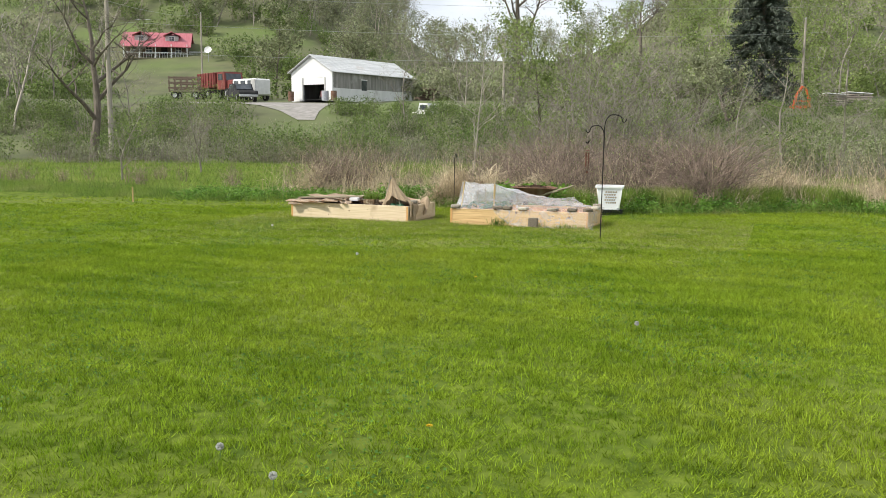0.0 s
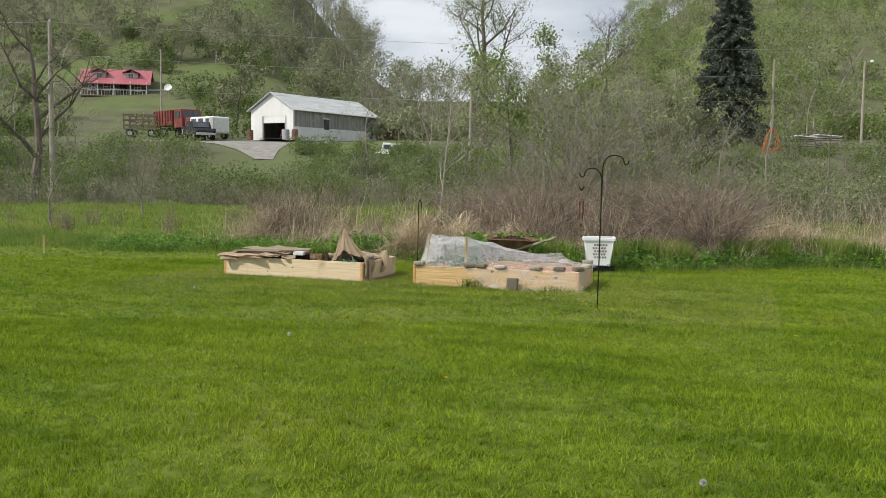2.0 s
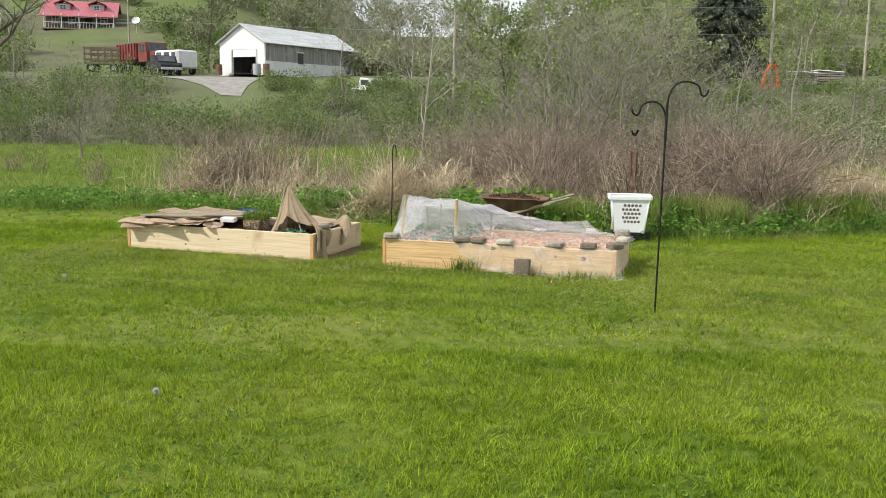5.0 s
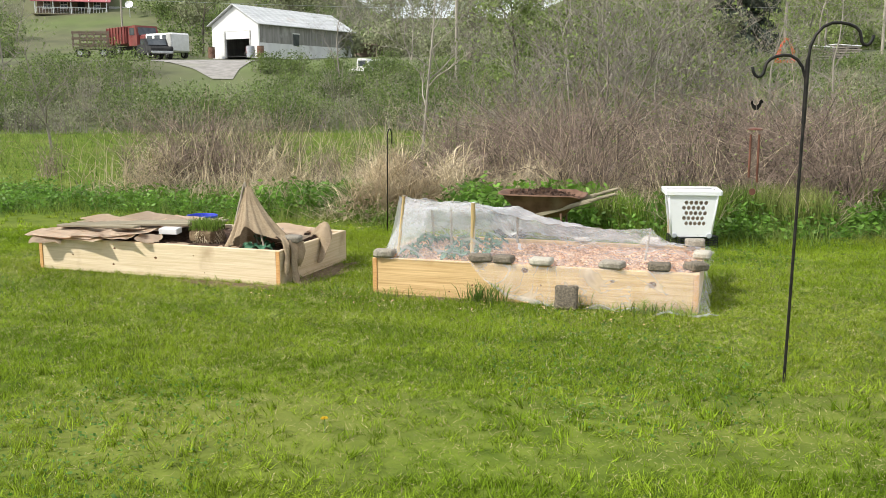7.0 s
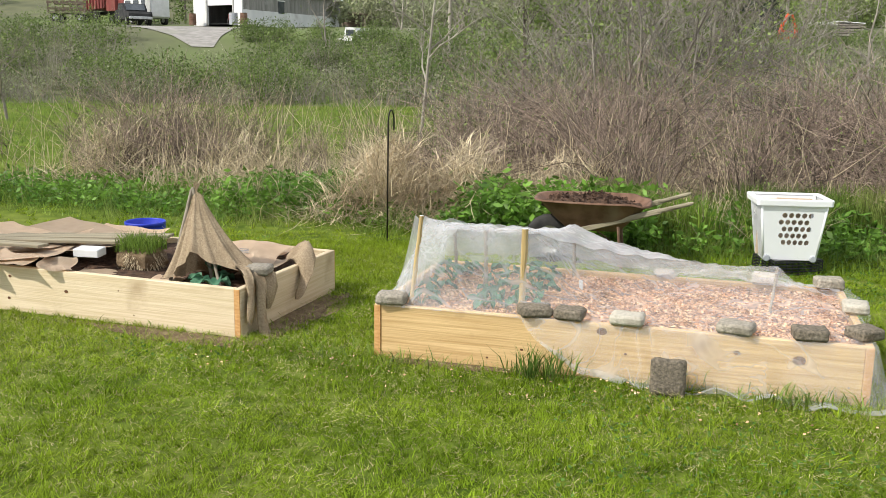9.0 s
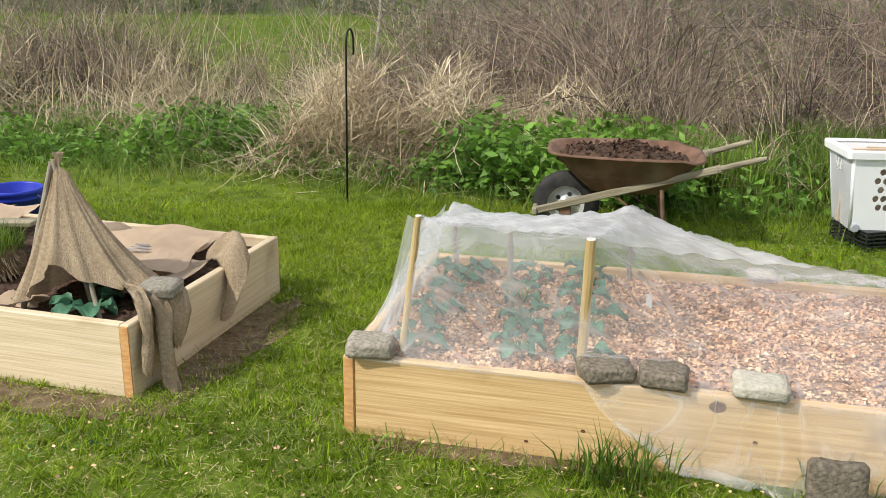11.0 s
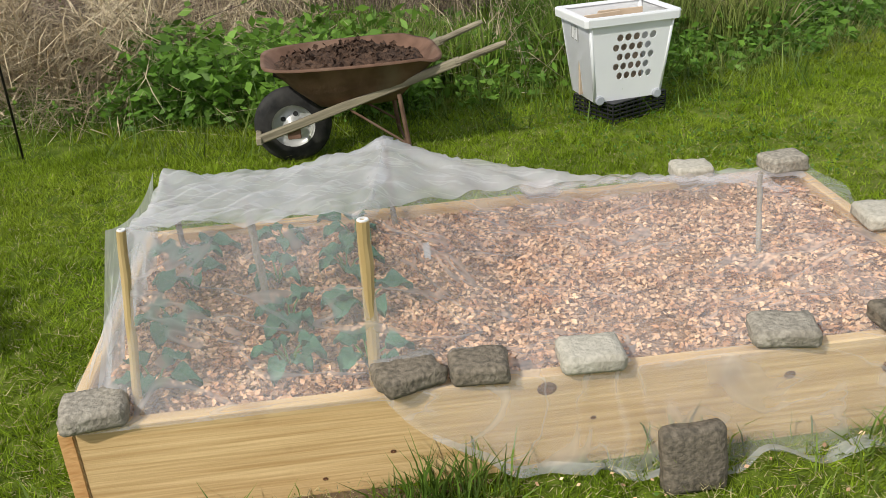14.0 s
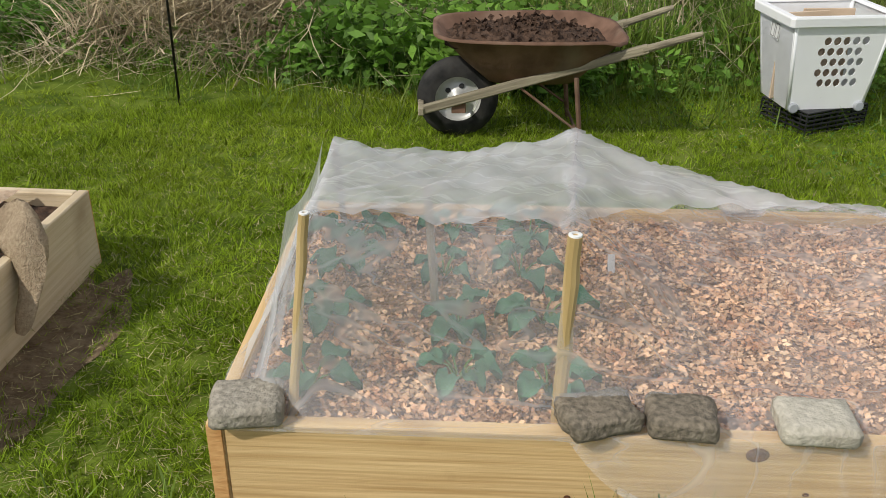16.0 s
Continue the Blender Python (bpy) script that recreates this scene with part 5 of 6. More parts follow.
def wheel_set(t, xs, w, r):
    for x in xs:
        for y in (-w, w):
            wl_ = part("wheel", lathe([(r * 0.55, -0.13), (r, -0.13), (r, 0.13), (r * 0.55, 0.13)], 18, None, pose(x, y, r, 90, 0, 0)), M["rubber"], t)
            part("hub", lathe([(0.0004, -0.1), (r * 0.55, -0.12), (r * 0.55, 0.12), (0.0004, 0.1)], 14, None, pose(x, y, r, 90, 0, 0)), M["steel"], wl_)


def truck(p, v, turn):
    t = far_thing("dump_truck", p, v, turn, "old dull red dump truck parked above the bank", "truck", dz=0.12)
    part("frame", box((6.4, 0.9, 0.25), (0, 0, 0.85), 0.03), M["dark"], t)
    bed = part("dump_body", box((3.9, 2.3, 1.5), (-1.2, 0, 1.85), 0.06), M["truck_red"], t, "dark red ribbed dump body")
    for k in range(7):
        for y in (-1.19, 1.19):
            part("rib", box((0.1, 0.09, 1.45), (-3.0 + k * 0.6, y, 1.85)), M["truck_red"], bed)
    cab = part("cab", quad_prism([(0.95, 0.9), (2.6, 0.9), (2.6, 1.7), (2.3, 2.6), (0.95, 2.6)], -1.0, 1.0), M["truck_red"], t)
    part("windscreen", box((0.04, 1.6, 0.7), (2.5, 0, 2.1), 0, pose(0, 0, 0, 0, -18, 0)), M["pane"], cab)
    part("side_window", box((0.9, 0.04, 0.6), (1.7, -1.01, 2.1)), M["pane"], cab)
    part("hood", box((1.3, 1.5, 0.9), (3.2, 0, 1.35), 0.12), M["truck_red"], t)
    part("bumper", box((0.15, 2.0, 0.25), (3.9, 0, 0.75), 0.03), M["steel"], t)
    wheel_set(t, (-2.2, -1.1, 3.0), 0.95, 0.48)


truck(304, 92, -48)


def lattice_trailer(p, v, turn):
    t = far_thing("wagon", p, v, turn, "dark wooden stake wagon beside the truck", "wagon", dz=0.1)
    part("deck", box((3.2, 2.0, 0.15), (0, 0, 0.8), 0.02), M["old_wood"], t)
    for k in range(6):
        for y in (-1, 1):
            part("stake", box((0.1, 0.08, 1.4), (-1.5 + k * 0.6, y, 1.55)), M["log"], t)
    for z in (1.1, 1.6, 2.1):
        for y in (-1.05, 1.05):
            part("slat", box((3.2, 0.04, 0.2), (0, y, z)), M["log"], t)
    wheel_set(t, (-1.0, 1.0), 0.8, 0.4)


lattice_trailer(238, 92, 4)


def car(name, p, v, turn, paint, label, category, dz=0.1, length=4.6):
    c = far_thing(name, p, v, turn, label, category, dz=dz)
    k = length / 4.6
    body = [(-2.3, 0.45), (2.3, 0.45), (2.32, 0.8), (2.2, 0.95), (0.95, 1.02), (0.35, 1.62), (-1.0, 1.66), (-1.35, 1.05), (-2.25, 1.0)]
    part("body", quad_prism([(x * k, z) for x, z in body], -0.85, 0.85), paint, c)
    part("window", box((1.35 * k, 1.72, 0.42), (-0.35 * k, 0, 1.34), 0.05), M["pane"], c)
    part("windscreen", box((0.04, 1.4, 0.6), (0.72 * k, 0, 1.33), 0, pose(0, 0, 0, 0, -42, 0)), M["pane"], c)
    part("bumper", box((0.12, 1.7, 0.2), (2.32 * k, 0, 0.5), 0.03), M["steel"], c)
    wheel_set(c, (-1.45 * k, 1.45 * k), 0.78, 0.34)


def camper(p, v, turn):
    c = far_thing("camper_van", p, v, turn, "white boxy camper with windows parked beside the truck", "camper", dz=0.1)
    part("body", box((3.4, 1.9, 1.55), (0, 0, 1.25), 0.12), M["trim_white"], c)
    for x in (-1.1, -0.1, 0.9):
        part("window", box((0.65, 0.04, 0.5), (x, -0.96, 1.6), 0.01), M["pane"], c)
    part("door", box((0.6, 0.05, 1.5), (1.35, -0.96, 1.2), 0.01), M["block"], c)
    part("trim_stripe", box((3.42, 0.02, 0.12), (0, -0.957, 1.15)), M["block"], c)
    wheel_set(c, (-0.9, 1.1), 0.8, 0.33)


camper(358, 88, -36)
car("pickup", 338, 84, -60, M["dark"], "dark car parked at the edge of the yard", "car")
car("jeep", 690, 67, -25, M["trim_white"], "white car half hidden in the bushes", "car", dz=-0.9, length=2.2)


def shed():
    s = far_thing("lean_to_shed", 672, 98, -20, "small dark lean-to shed beside the barn", "shed", dz=-0.7)
    for x in (-1.6, 1.6):
        for y in (0, 2.2):
            part("post", box((0.14, 0.14, 2.0), (x, y, 1.0)), M["old_wood"], s)
    part("roof", box((3.8, 3.0, 0.1), (0, 1.1, 2.1), 0.01, pose(0, 0, 0, -6, 8, 0)), M["log"], s)
    part("back_wall", box((3.3, 0.1, 1.9), (0, 2.25, 0.95)), M["log"], s)


shed()


# utility poles and lines
def utility_pole(p, v, h, r, label, arm=False):
    t = far_thing("utility_pole", p, v, 0, label, "utility pole", "utility poles")
    part("pole", tube([(0, 0, 0), (0, 0, h * 0.5), (0.03, 0, h)], [r, r * 0.85, r * 0.7], 10), M["pole_wood"], t)
    part("insulator", lathe([(0.0004, 0.16), (0.05, 0.14), (0.06, 0.0), (0.0004, 0.0)], 10, None, pose(0.03, 0, h)), M["steel"], t)
    if arm:
        part("transformer", lathe([(0.0004, 0), (0.2, 0.0), (0.2, 0.6), (0.0004, 0.65)], 14, None, pose(0.3, 0, h - 1.6)), M["steel"], t)
    return t.matrix_basis @ Vector((0.03, 0, h))


def line(a, b, sag, label="thin black overhead power line"):
    pts = [a.lerp(b, k / 20) - Vector((0, 0, sag * 4 * (k / 20) * (1 - k / 20))) for k in range(21)]
    ob = part("power_line", tube(pts, 0.011, 4), M["steel"])
    tagged(ob, label, "cable", "power lines")


a = utility_pole(60, 50, 9.2, 0.15, "tall grey wooden utility pole at the foot of the bank")
b = utility_pole(276, 138, 9.0, 0.14, "wooden utility pole beside the house")
c = utility_pole(1366, 84, 7.6, 0.13, "leaning wooden utility pole by the lumber stacks")
d = utility_pole(826, 60, 6.5, 0.1, "thin pale pole among the trees")
e = Vector(far_point(px(2300), 60, 12))
far_l = Vector(far_point(px(-900), 60, 12))
for dz, sag in ((0.0, 0.5), (-1.6, 0.6), (-3.2, 0.5)):
    line(a + Vector((0, 0, dz)), Vector(far_point(px(1400), 86, 13 + dz * 1.4)), sag)
line(a, far_l, 0.6)
line(b, a + Vector((0, 0, -0.5)), 0.5)


def street_lamp(p, v, h):
    t = far_thing("street_lamp", p, v, 0, "grey wooden pole with a small yard lamp", "street lamp")
    part("pole", tube([(0, 0, 0), (0, 0, h)], [0.12, 0.09], 10), M["pole_wood"], t)
    part("arm", tube([(0, 0, h - 0.25), (0.3, 0, h + 0.02), (0.55, 0, h)], 0.03, 6), M["steel"], t)
    part("head", lathe([(0.0004, 0.14), (0.12, 0.1), (0.17, -0.08), (0.0004, -0.1)], 12, None, pose(0.62, 0, h - 0.02)), M["trim_white"], t)


street_lamp(1528, 84, 7.7)


def lumber_stack(p, v, turn, w, h, cover, dz=0.0):
    t = far_thing("lumber_stack", p, v, turn, "stack of grey weathered lumber" + (" under a white cover" if cover else ""), "lumber", "lumber stacks", dz=dz)
    n = int(h / 0.2)
    for k in range(n):
        part("plank_layer", box((w * (1 - 0.04 * (k % 3)), 2.0, 0.13), (0.05 * math.sin(k * 3), 0, 0.1 + 0.2 * k), 0.01), M["lumber"], t)
        for x in (-0.4, 0, 0.4):
            part("spacer", box((0.1, 2.0, 0.07), (x * w, 0, 0.2 + 0.2 * k)), M["lumber"], t)
    if cover:
        part("cover", box((w * 0.9, 2.2, 0.08), (0.1, 0, 0.2 * n + 0.06), 0.03, pose(0, 0, 0, 0, 4, 0)), M["trim_white"], t, "white sheet cover")


for p, v, tn, w, h, cv in ((1418, 84, 6, 2.0, 1.2, True), (1462, 85, -5, 2.4, 1.1, True), (1320, 88, 4, 2.6, 1.2, True), (1250, 89, -3, 3.0, 1.0, False), (1290, 92, 2, 2.4, 0.8, False)):
    lumber_stack(p, v, tn, w, h, cv)


def grapple(p, v):
    t = far_thing("log_grapple", p, v, 10, "orange steel log loader arm standing by the lumber", "machine")
    part("arm", tube([(-0.7, 0, 0), (-0.35, 0, 1.3), (0.05, 0, 1.9), (0.35, 0, 1.85), (0.75, 0, 0.9), (0.8, 0, 0)], [0.13, 0.13, 0.14, 0.12, 0.13, 0.16], 8), M["orange"], t)
    part("brace", tube([(-0.5, 0.3, 0.7), (0.75, 0.3, 0.7)], 0.07, 6), M["orange"], t)
    part("base", box((1.8, 0.8, 0.3), (0.05, 0.15, 0.15), 0.04), M["orange"], t)


grapple(1366, 82)
st = far_thing("marker_stake", -15, 20.5, 0, "thin yellow wooden marker stake in the grass", "stake")
part("stake", box((0.03, 0.03, 0.5), (0, 0, 0.2), 0.003), M["bamboo"], st)

# ---- trees ----


def skeleton(h, r, rng, levels=3, kids=7, spread=0.9, first=0.35, up=0.35, ratio=0.55, split=False):
    """Limbs of a tree as arrays of ends and radii, and the twig ends."""
    out, tips, mains = [], [], []
    todo = [(np.zeros(3), np.array((rng.normal(0, 0.04), rng.normal(0, 0.04), 1.0)), h, r, 0)]
    while todo:
        p, d, ln, rad, lev = todo.pop()
        n = (7, 4, 3, 2)[min(lev, 3)]
        pts, rs = [p], [rad]
        for i in range(n):
            d = d + rng.normal(0, 0.1 + 0.06 * lev, 3) + np.array((0, 0, 0.06 * lev))
            d = d / np.linalg.norm(d)
            q = p + d * ln / n
            r0, r1 = rad * (1 - 0.85 * i / n), rad * (1 - 0.85 * (i + 1) / n)
            out.append((*p, *q, r0, r1))
            p = q
            pts.append(q)
            rs.append(r1)
        if lev < 2:
            mains.append((lev, pts, rs))
        if lev >= levels - 1:
            tips += pts[1:]
        if lev < levels:
            k = kids if lev == 0 else max(2, kids - 2 - lev)
            for i in range(k):
                f = first + (1 - first) * (i + rng.uniform(0, 1)) / k if lev == 0 else rng.uniform(0.3, 1.0)
                at = min(int(f * n), n - 1)
                b = pts[at] + (pts[at + 1] - pts[at]) * (f * n - at)
                a = rng.uniform(0, 2 * np.pi)
                nd = d * up + np.array((math.cos(a), math.sin(a), rng.uniform(0.1, 0.6))) * spread
                nd /= np.linalg.norm(nd)
                todo.append((b, nd, ln * ratio * rng.uniform(0.7, 1.1) * (1.15 - 0.55 * f if lev == 0 else 1), rad * (1 - 0.8 * f) * 0.6 + 0.002 * h / 8, lev + 1))
    return (np.array(out), np.array(tips), mains) if split else (np.array(out), np.array(tips))


def tree(name, x, y, h, r, seed, bark, leaf, leaf_n, leaf_size, label, sides=5, z=None, **kw):
    g = np.random.default_rng(seed)
    s, tips, mains = skeleton(h, r, g, split=True, **kw)
    t = thing(name, pose(x, y, on_ground(x, y) if z is None else z), label, "tree")
    used = set()
    for lev, pts, rs in mains:
        part("limb" if lev else "trunk", tube(pts, rs, 6 if lev else 9), bark, t)
        used |= {tuple(np.round(q, 5)) for q in pts[:-1]}
    rest = np.array([k for k in s if tuple(np.round(k[:3], 5)) not in used])
    tw = part_np("twigs", segments(rest[:, :3], rest[:, 3:6], rest[:, 6], rest[:, 7], sides), bark, t)
    tagged(tw, kind="stuff")
    if leaf_n:
        c = tips[g.integers(0, len(tips), leaf_n)] + g.normal(0, h * 0.022, (leaf_n, 3))
        part_np("crown", leaves(c, g.uniform(0.6, 1.3, leaf_n) * leaf_size, g), leaf, t, "thin young leaves")
    return t


# trees that stand alone
x, y, z = far_point(px(765), 27)
tree("sapling", x, y, 4.6, 0.035, 11, M["pale_bark"], M["spring"], 260, 0.05, "slender pale bare sapling among the brush", kids=12, spread=0.7, first=0.25, ratio=0.36)
x, y, z = far_point(px(850), 78)
tree("tall_tree", x, y, 15, 0.3, 12, M["bark"], M["spring"], 9500, 0.08, "tall grey tree with thin spring leaves", kids=11, spread=0.75, first=0.3, ratio=0.45)
x, y, z = far_point(px(985), 33)
tree("young_tree", x, y, 5.4, 0.06, 13, M["bark"], M["spring"], 6500, 0.052, "young tree in fresh green leaf in the brush", kids=11, spread=0.7, first=0.15, ratio=0.45)
x, y, z = far_point(px(915), 31)
tree("young_tree", x, y, 4.6, 0.05, 14, M["bark"], M["spring"], 4800, 0.052, "young tree in fresh green leaf in the brush", kids=10, spread=0.7, first=0.15, ratio=0.45)
x, y, z = far_point(px(1065), 160)
tree("bare_tree", x, y, 17, 0.35, 15, M["bark"], None, 0, 0.1, "bare dark round-crowned tree on the hill", kids=12, spread=1.0, first=0.35, ratio=0.5)
x, y, z = far_point(px(22), 50)
tree("bare_tree", x, y, 9.5, 0.26, 16, M["bark"], None, 0, 0.1, "dark bare crooked tree at the foot of the bank", kids=9, spread=1.1, first=0.2, ratio=0.55)
for p, v, h, sd in ((215, 36, 3.2, 17), (30, 30, 2.6, 18), (1385, 34, 4.2, 19), (1130, 29, 4.4, 20), (1060, 27, 4.0, 21), (1010, 28, 4.4, 22), (1200, 31, 4.3, 23), (640, 62, 6.0, 24), (1480, 40, 4.5, 27), (1290, 36, 4.0, 28), (110, 60, 6.5, 29)):
    x, y, z = far_point(px(p), v)
    tree("sapling", x, y, h, 0.028 + 0.004 * h, sd, M["twig"], M["spring"], 180, 0.05, "thin bare grey sapling in the rough growth", 3, kids=10, spread=0.9, first=0.12, ratio=0.5)
for p, v, h, sd in ((410, 120, 9, 31), (1245, 60, 5, 32), (1180, 58, 4.5, 33), (540, 118, 8, 34)):
    x, y, z = far_point(px(p), v)
    tree("blossoming_tree", x, y, h, 0.14, sd, M["bark"], M["olive"] if p != 1340 else M["bloom"], 2600, 0.16 * h / 7, "small tree hazy with grey-green young leaf", kids=10, spread=1.0, first=0.12, ratio=0.5)


def spruce():
    x, y, z = far_point(px(1290), 86)
    t = thing("spruce_tree", pose(x, y, z), "tall dark green spruce tree with drooping boughs", "tree")
    h, g = 16.5, np.random.default_rng(5)
    part("trunk", tube([(0, 0, 0), (0.05, 0, h * 0.5), (0, 0, h)], [0.28, 0.17, 0.03], 8), M["bark"], t)
    p0, p1, cs = [], [], []
    for k in range(420):
        f = g.uniform(0.03, 0.99)
        a, ln = g.uniform(0, 2 * np.pi), (1 - f) ** 0.75 * 4.1 * g.uniform(0.65, 1.12) + 0.2
        d = np.array((math.cos(a), math.sin(a), 0))
        s = np.array((0, 0, f * h))
        e = s + d * ln + np.array((0, 0, -0.28 * ln + 0.2))
        p0.append(s)
        p1.append(e)
        n = int(46 * ln) + 20
        q = g.uniform(0.15, 1.0, n)[:, None]
        c = s * (1 - q) + e * q + np.array((0, 0, 0.15)) * np.sin(q * np.pi) + g.normal(0, 0.12, (n, 3)) * np.array((1, 1, 0.5)) - np.array((0, 0, 1)) * g.uniform(0, 0.5, (n, 1)) * q
        cs.append(c)
    p0, p1, cs = np.array(p0), np.array(p1), np.concatenate(cs)
    part_np("boughs", segments(p0, p1, np.full(len(p0), 0.04), np.full(len(p0), 0.01), 3), M["bark"], t)
    part_np("crown", leaves(cs, g.uniform(0.06, 0.15, len(cs)), g, long=3.4), M["needle"], t, "dense dark needles")


spruce()


# far woods: many thin trees on the hills
def woods(name, spots, seed, leaf, share, label, leaf_n=260, leaf_size=0.24, thin=0.03, levels=2, first=0.28):
    g = np.random.default_rng(seed)
    temps = [skeleton(1.0, 0.011, g, levels=levels, kids=8, spread=0.6, first=first, ratio=0.34 if levels == 2 else 0.5) for _ in range(6)]
    limbs, crowns = [], []
    for x, y, h in spots:
        s, tips = temps[g.integers(0, 6)]
        a = g.uniform(0, 2 * np.pi)
        c, sn = math.cos(a), math.sin(a)
        R = np.array([[c, -sn, 0], [sn, c, 0], [0, 0, 1]])
        o = np.array((x, y, on_ground(x, y) - 0.3))
        w = np.array((1.15, 1.15, 1.0)) * h
        limbs.append(segments((s[:, :3] * w) @ R.T + o, (s[:, 3:6] * w) @ R.T + o, np.maximum(s[:, 6] * h, thin), np.maximum(s[:, 7] * h, thin * 0.6), 3))
        if g.uniform() < share:
            n = int(leaf_n * g.uniform(0.5, 1.3))
            crowns.append(leaves((tips[g.integers(0, len(tips), n)] * w) @ R.T + o + g.normal(0, 0.05 * h, (n, 3)), g.uniform(0.6, 1.4, n) * leaf_size, g))
    wood = stuff(name, merge(limbs), M["twig"], label, "trees")
    if crowns:
        stuff("young_leaves", merge(crowns), leaf, "hazy young leaves of the hillside trees", "trees", wood)


def scatter(seed, n, a0, a1, v0, v1, h0, h1):
    g = np.random.default_rng(seed)
    v = np.sqrt(g.uniform(v0 ** 2, v1 ** 2, n))
    x, y = xy_of(g.uniform(a0, a1, n) * v, v)
    return list(zip(x, y, g.uniform(h0, h1, n)))


woods("hillside_trees", scatter(41, 300, -0.62, -0.08, 182, 335, 10, 17), 51, M["olive"], 0.75, "grey bare and budding trees covering the left hill", 820, 0.19)
woods("valley_trees", scatter(42, 130, -0.16, 0.3, 170, 330, 8, 13), 52, M["olive"], 0.85, "budding trees along the saddle of the hills", 820, 0.18)
woods("hillside_trees", scatter(43, 210, 0.2, 0.66, 130, 320, 9, 16), 53, M["spring"], 0.9, "budding spring trees covering the right hill", 950, 0.18)
woods("bank_trees", scatter(44, 50, -0.03, 0.25, 58, 120, 3.5, 6.5), 54, M["olive"], 0.8, "thin budding trees behind the brush", 700, 0.1)
woods("bank_trees", scatter(45, 40, 0.24, 0.6, 95, 130, 6, 11), 55, M["spring"], 0.8, "thin budding trees on the right slope", 620, 0.16)
woods("bank_trees", scatter(46, 26, -0.62, -0.4, 60, 130, 6, 11), 56, M["olive"], 0.5, "thin bare trees at the left of the bank", 420, 0.13)
woods("bank_trees", scatter(47, 14, -0.16, 0.0, 108, 150, 7, 11), 57, M["olive"], 0.9, "thin budding trees behind the barn", 620, 0.16)
woods("bank_trees", scatter(48, 60, -0.5, -0.1, 168, 190, 6, 11), 58, M["olive"], 0.9, "thin budding trees behind the house", 620, 0.19)


# bushes on the bank and undergrowth on the hill
def thicket(name, spots, seed, leaf, label, stem_n, leaf_n, leaf_size, stem=M["twig"]):
    g = np.random.default_rng(seed)
    st, lv = [], []
    for x, y, r, h in spots:
        n = stem_n
        a = g.uniform(0, 2 * np.pi, n)
        q = np.sqrt(g.uniform(0, 1, n)) * r * 0.7
        b = np.stack([x + q * np.cos(a), y + q * np.sin(a), np.zeros(n)], 1)
        b[:, 2] = ground_z(b[:, 0], b[:, 1])
        hh = g.uniform(0.5, 1.1, n) * h
        st.append(stems(b, hh, np.stack([np.cos(a), np.sin(a)], 1) * (g.uniform(0.1, 0.7, n) * r)[:, None], np.full(n, 0.006 + 0.006 * h * 0.5), 3, g))
        k = leaf_n
        d = g.normal(size=(k, 3))
        d /= np.linalg.norm(d, axis=1, keepdims=True)
        d *= (g.uniform(0.15, 1, k) ** 0.45)[:, None]
        d *= (1 + 0.25 * np.sin(d[:, :1] * 6 + x) * np.cos(d[:, 1:2] * 5 + y))
        c = np.stack([x + d[:, 0] * r, y + d[:, 1] * r, on_ground(x, y) + h * 0.45 + d[:, 2] * h * 0.55], 1)
        c[:, 2] = np.maximum(c[:, 2], ground_z(c[:, 0], c[:, 1]) + 0.03)
        lv.append(leaves(c, g.uniform(0.6, 1.4, k) * leaf_size, g))
    ob = stuff(name, merge(st), stem, label, "bushes")
    if leaf_n:
        stuff("leaves", merge(lv), leaf, "small green leaves of the bushes", "bushes", ob)


def bush_spots(seed, n, a0, a1, v0, v1, r0, r1):
    g = np.random.default_rng(seed)
    v, a = g.uniform(v0, v1, n), g.uniform(a0, a1, n)
    x, y = xy_of(a * (v - 4.5), v)
    r = g.uniform(r0, r1, n)
    s = r * g.uniform(0.9, 1.6, n)
    open_yard = (a > -0.29) & (a < -0.17) & (v > 57) & (v < 90)
    before_house = (a > -0.42) & (a < -0.29) & (v > 98) & (v < 156)
    return [q for q, cut in zip(zip(x, y, r, s), open_yard | before_house) if not cut]


thicket("bank_bushes", bush_spots(61, 85, -0.62, 0.02, 48, 66, 0.9, 1.9), 71, M["bush"], "green and brown bushes covering the bank", 30, 1150, 0.065)
thicket("bank_bushes", bush_spots(62, 60, -0.6, 0.1, 46, 62, 0.6, 1.3), 72, M["olive"], "dull grey-green bushes covering the bank", 50, 420, 0.06)
thicket("bank_bushes", bush_spots(63, 75, 0.04, 0.62, 36, 70, 0.9, 2.0), 73, M["bush"], "bushes and brambles on the right slope", 34, 1050, 0.065)
thicket("bank_bushes", bush_spots(64, 70, 0.02, 0.62, 34, 62, 0.8, 1.6), 74, M["olive"], "budding shrubs on the right slope", 44, 620, 0.06)
thicket("bank_bushes", bush_spots(68, 120, 0.14, 0.56, 38, 76, 0.7, 1.5), 78, M["bush"], "green leafy brush covering the right slope", 18, 760, 0.07)
thicket("bank_bushes", bush_spots(69, 60, -0.18, 0.06, 52, 68, 0.5, 1.0), 80, M["bush"], "low green brush below the barn", 14, 420, 0.065)
thicket("bank_bushes", bush_spots(70, 40, -0.3, -0.16, 47, 57, 0.35, 0.7), 81, M["olive"], "low grey-green brush on the grassy bank", 20, 260, 0.055)
thicket("hill_bushes", bush_spots(65, 120, -0.6, -0.08, 100, 185, 1.6, 3.6), 75, M["bush"], "bushes on the left hill", 20, 700, 0.2)
thicket("hill_bushes", bush_spots(66, 95, 0.1, 0.62, 92, 170, 1.5, 3.2), 76, M["spring"], "bushes on the right hill", 20, 700, 0.2)
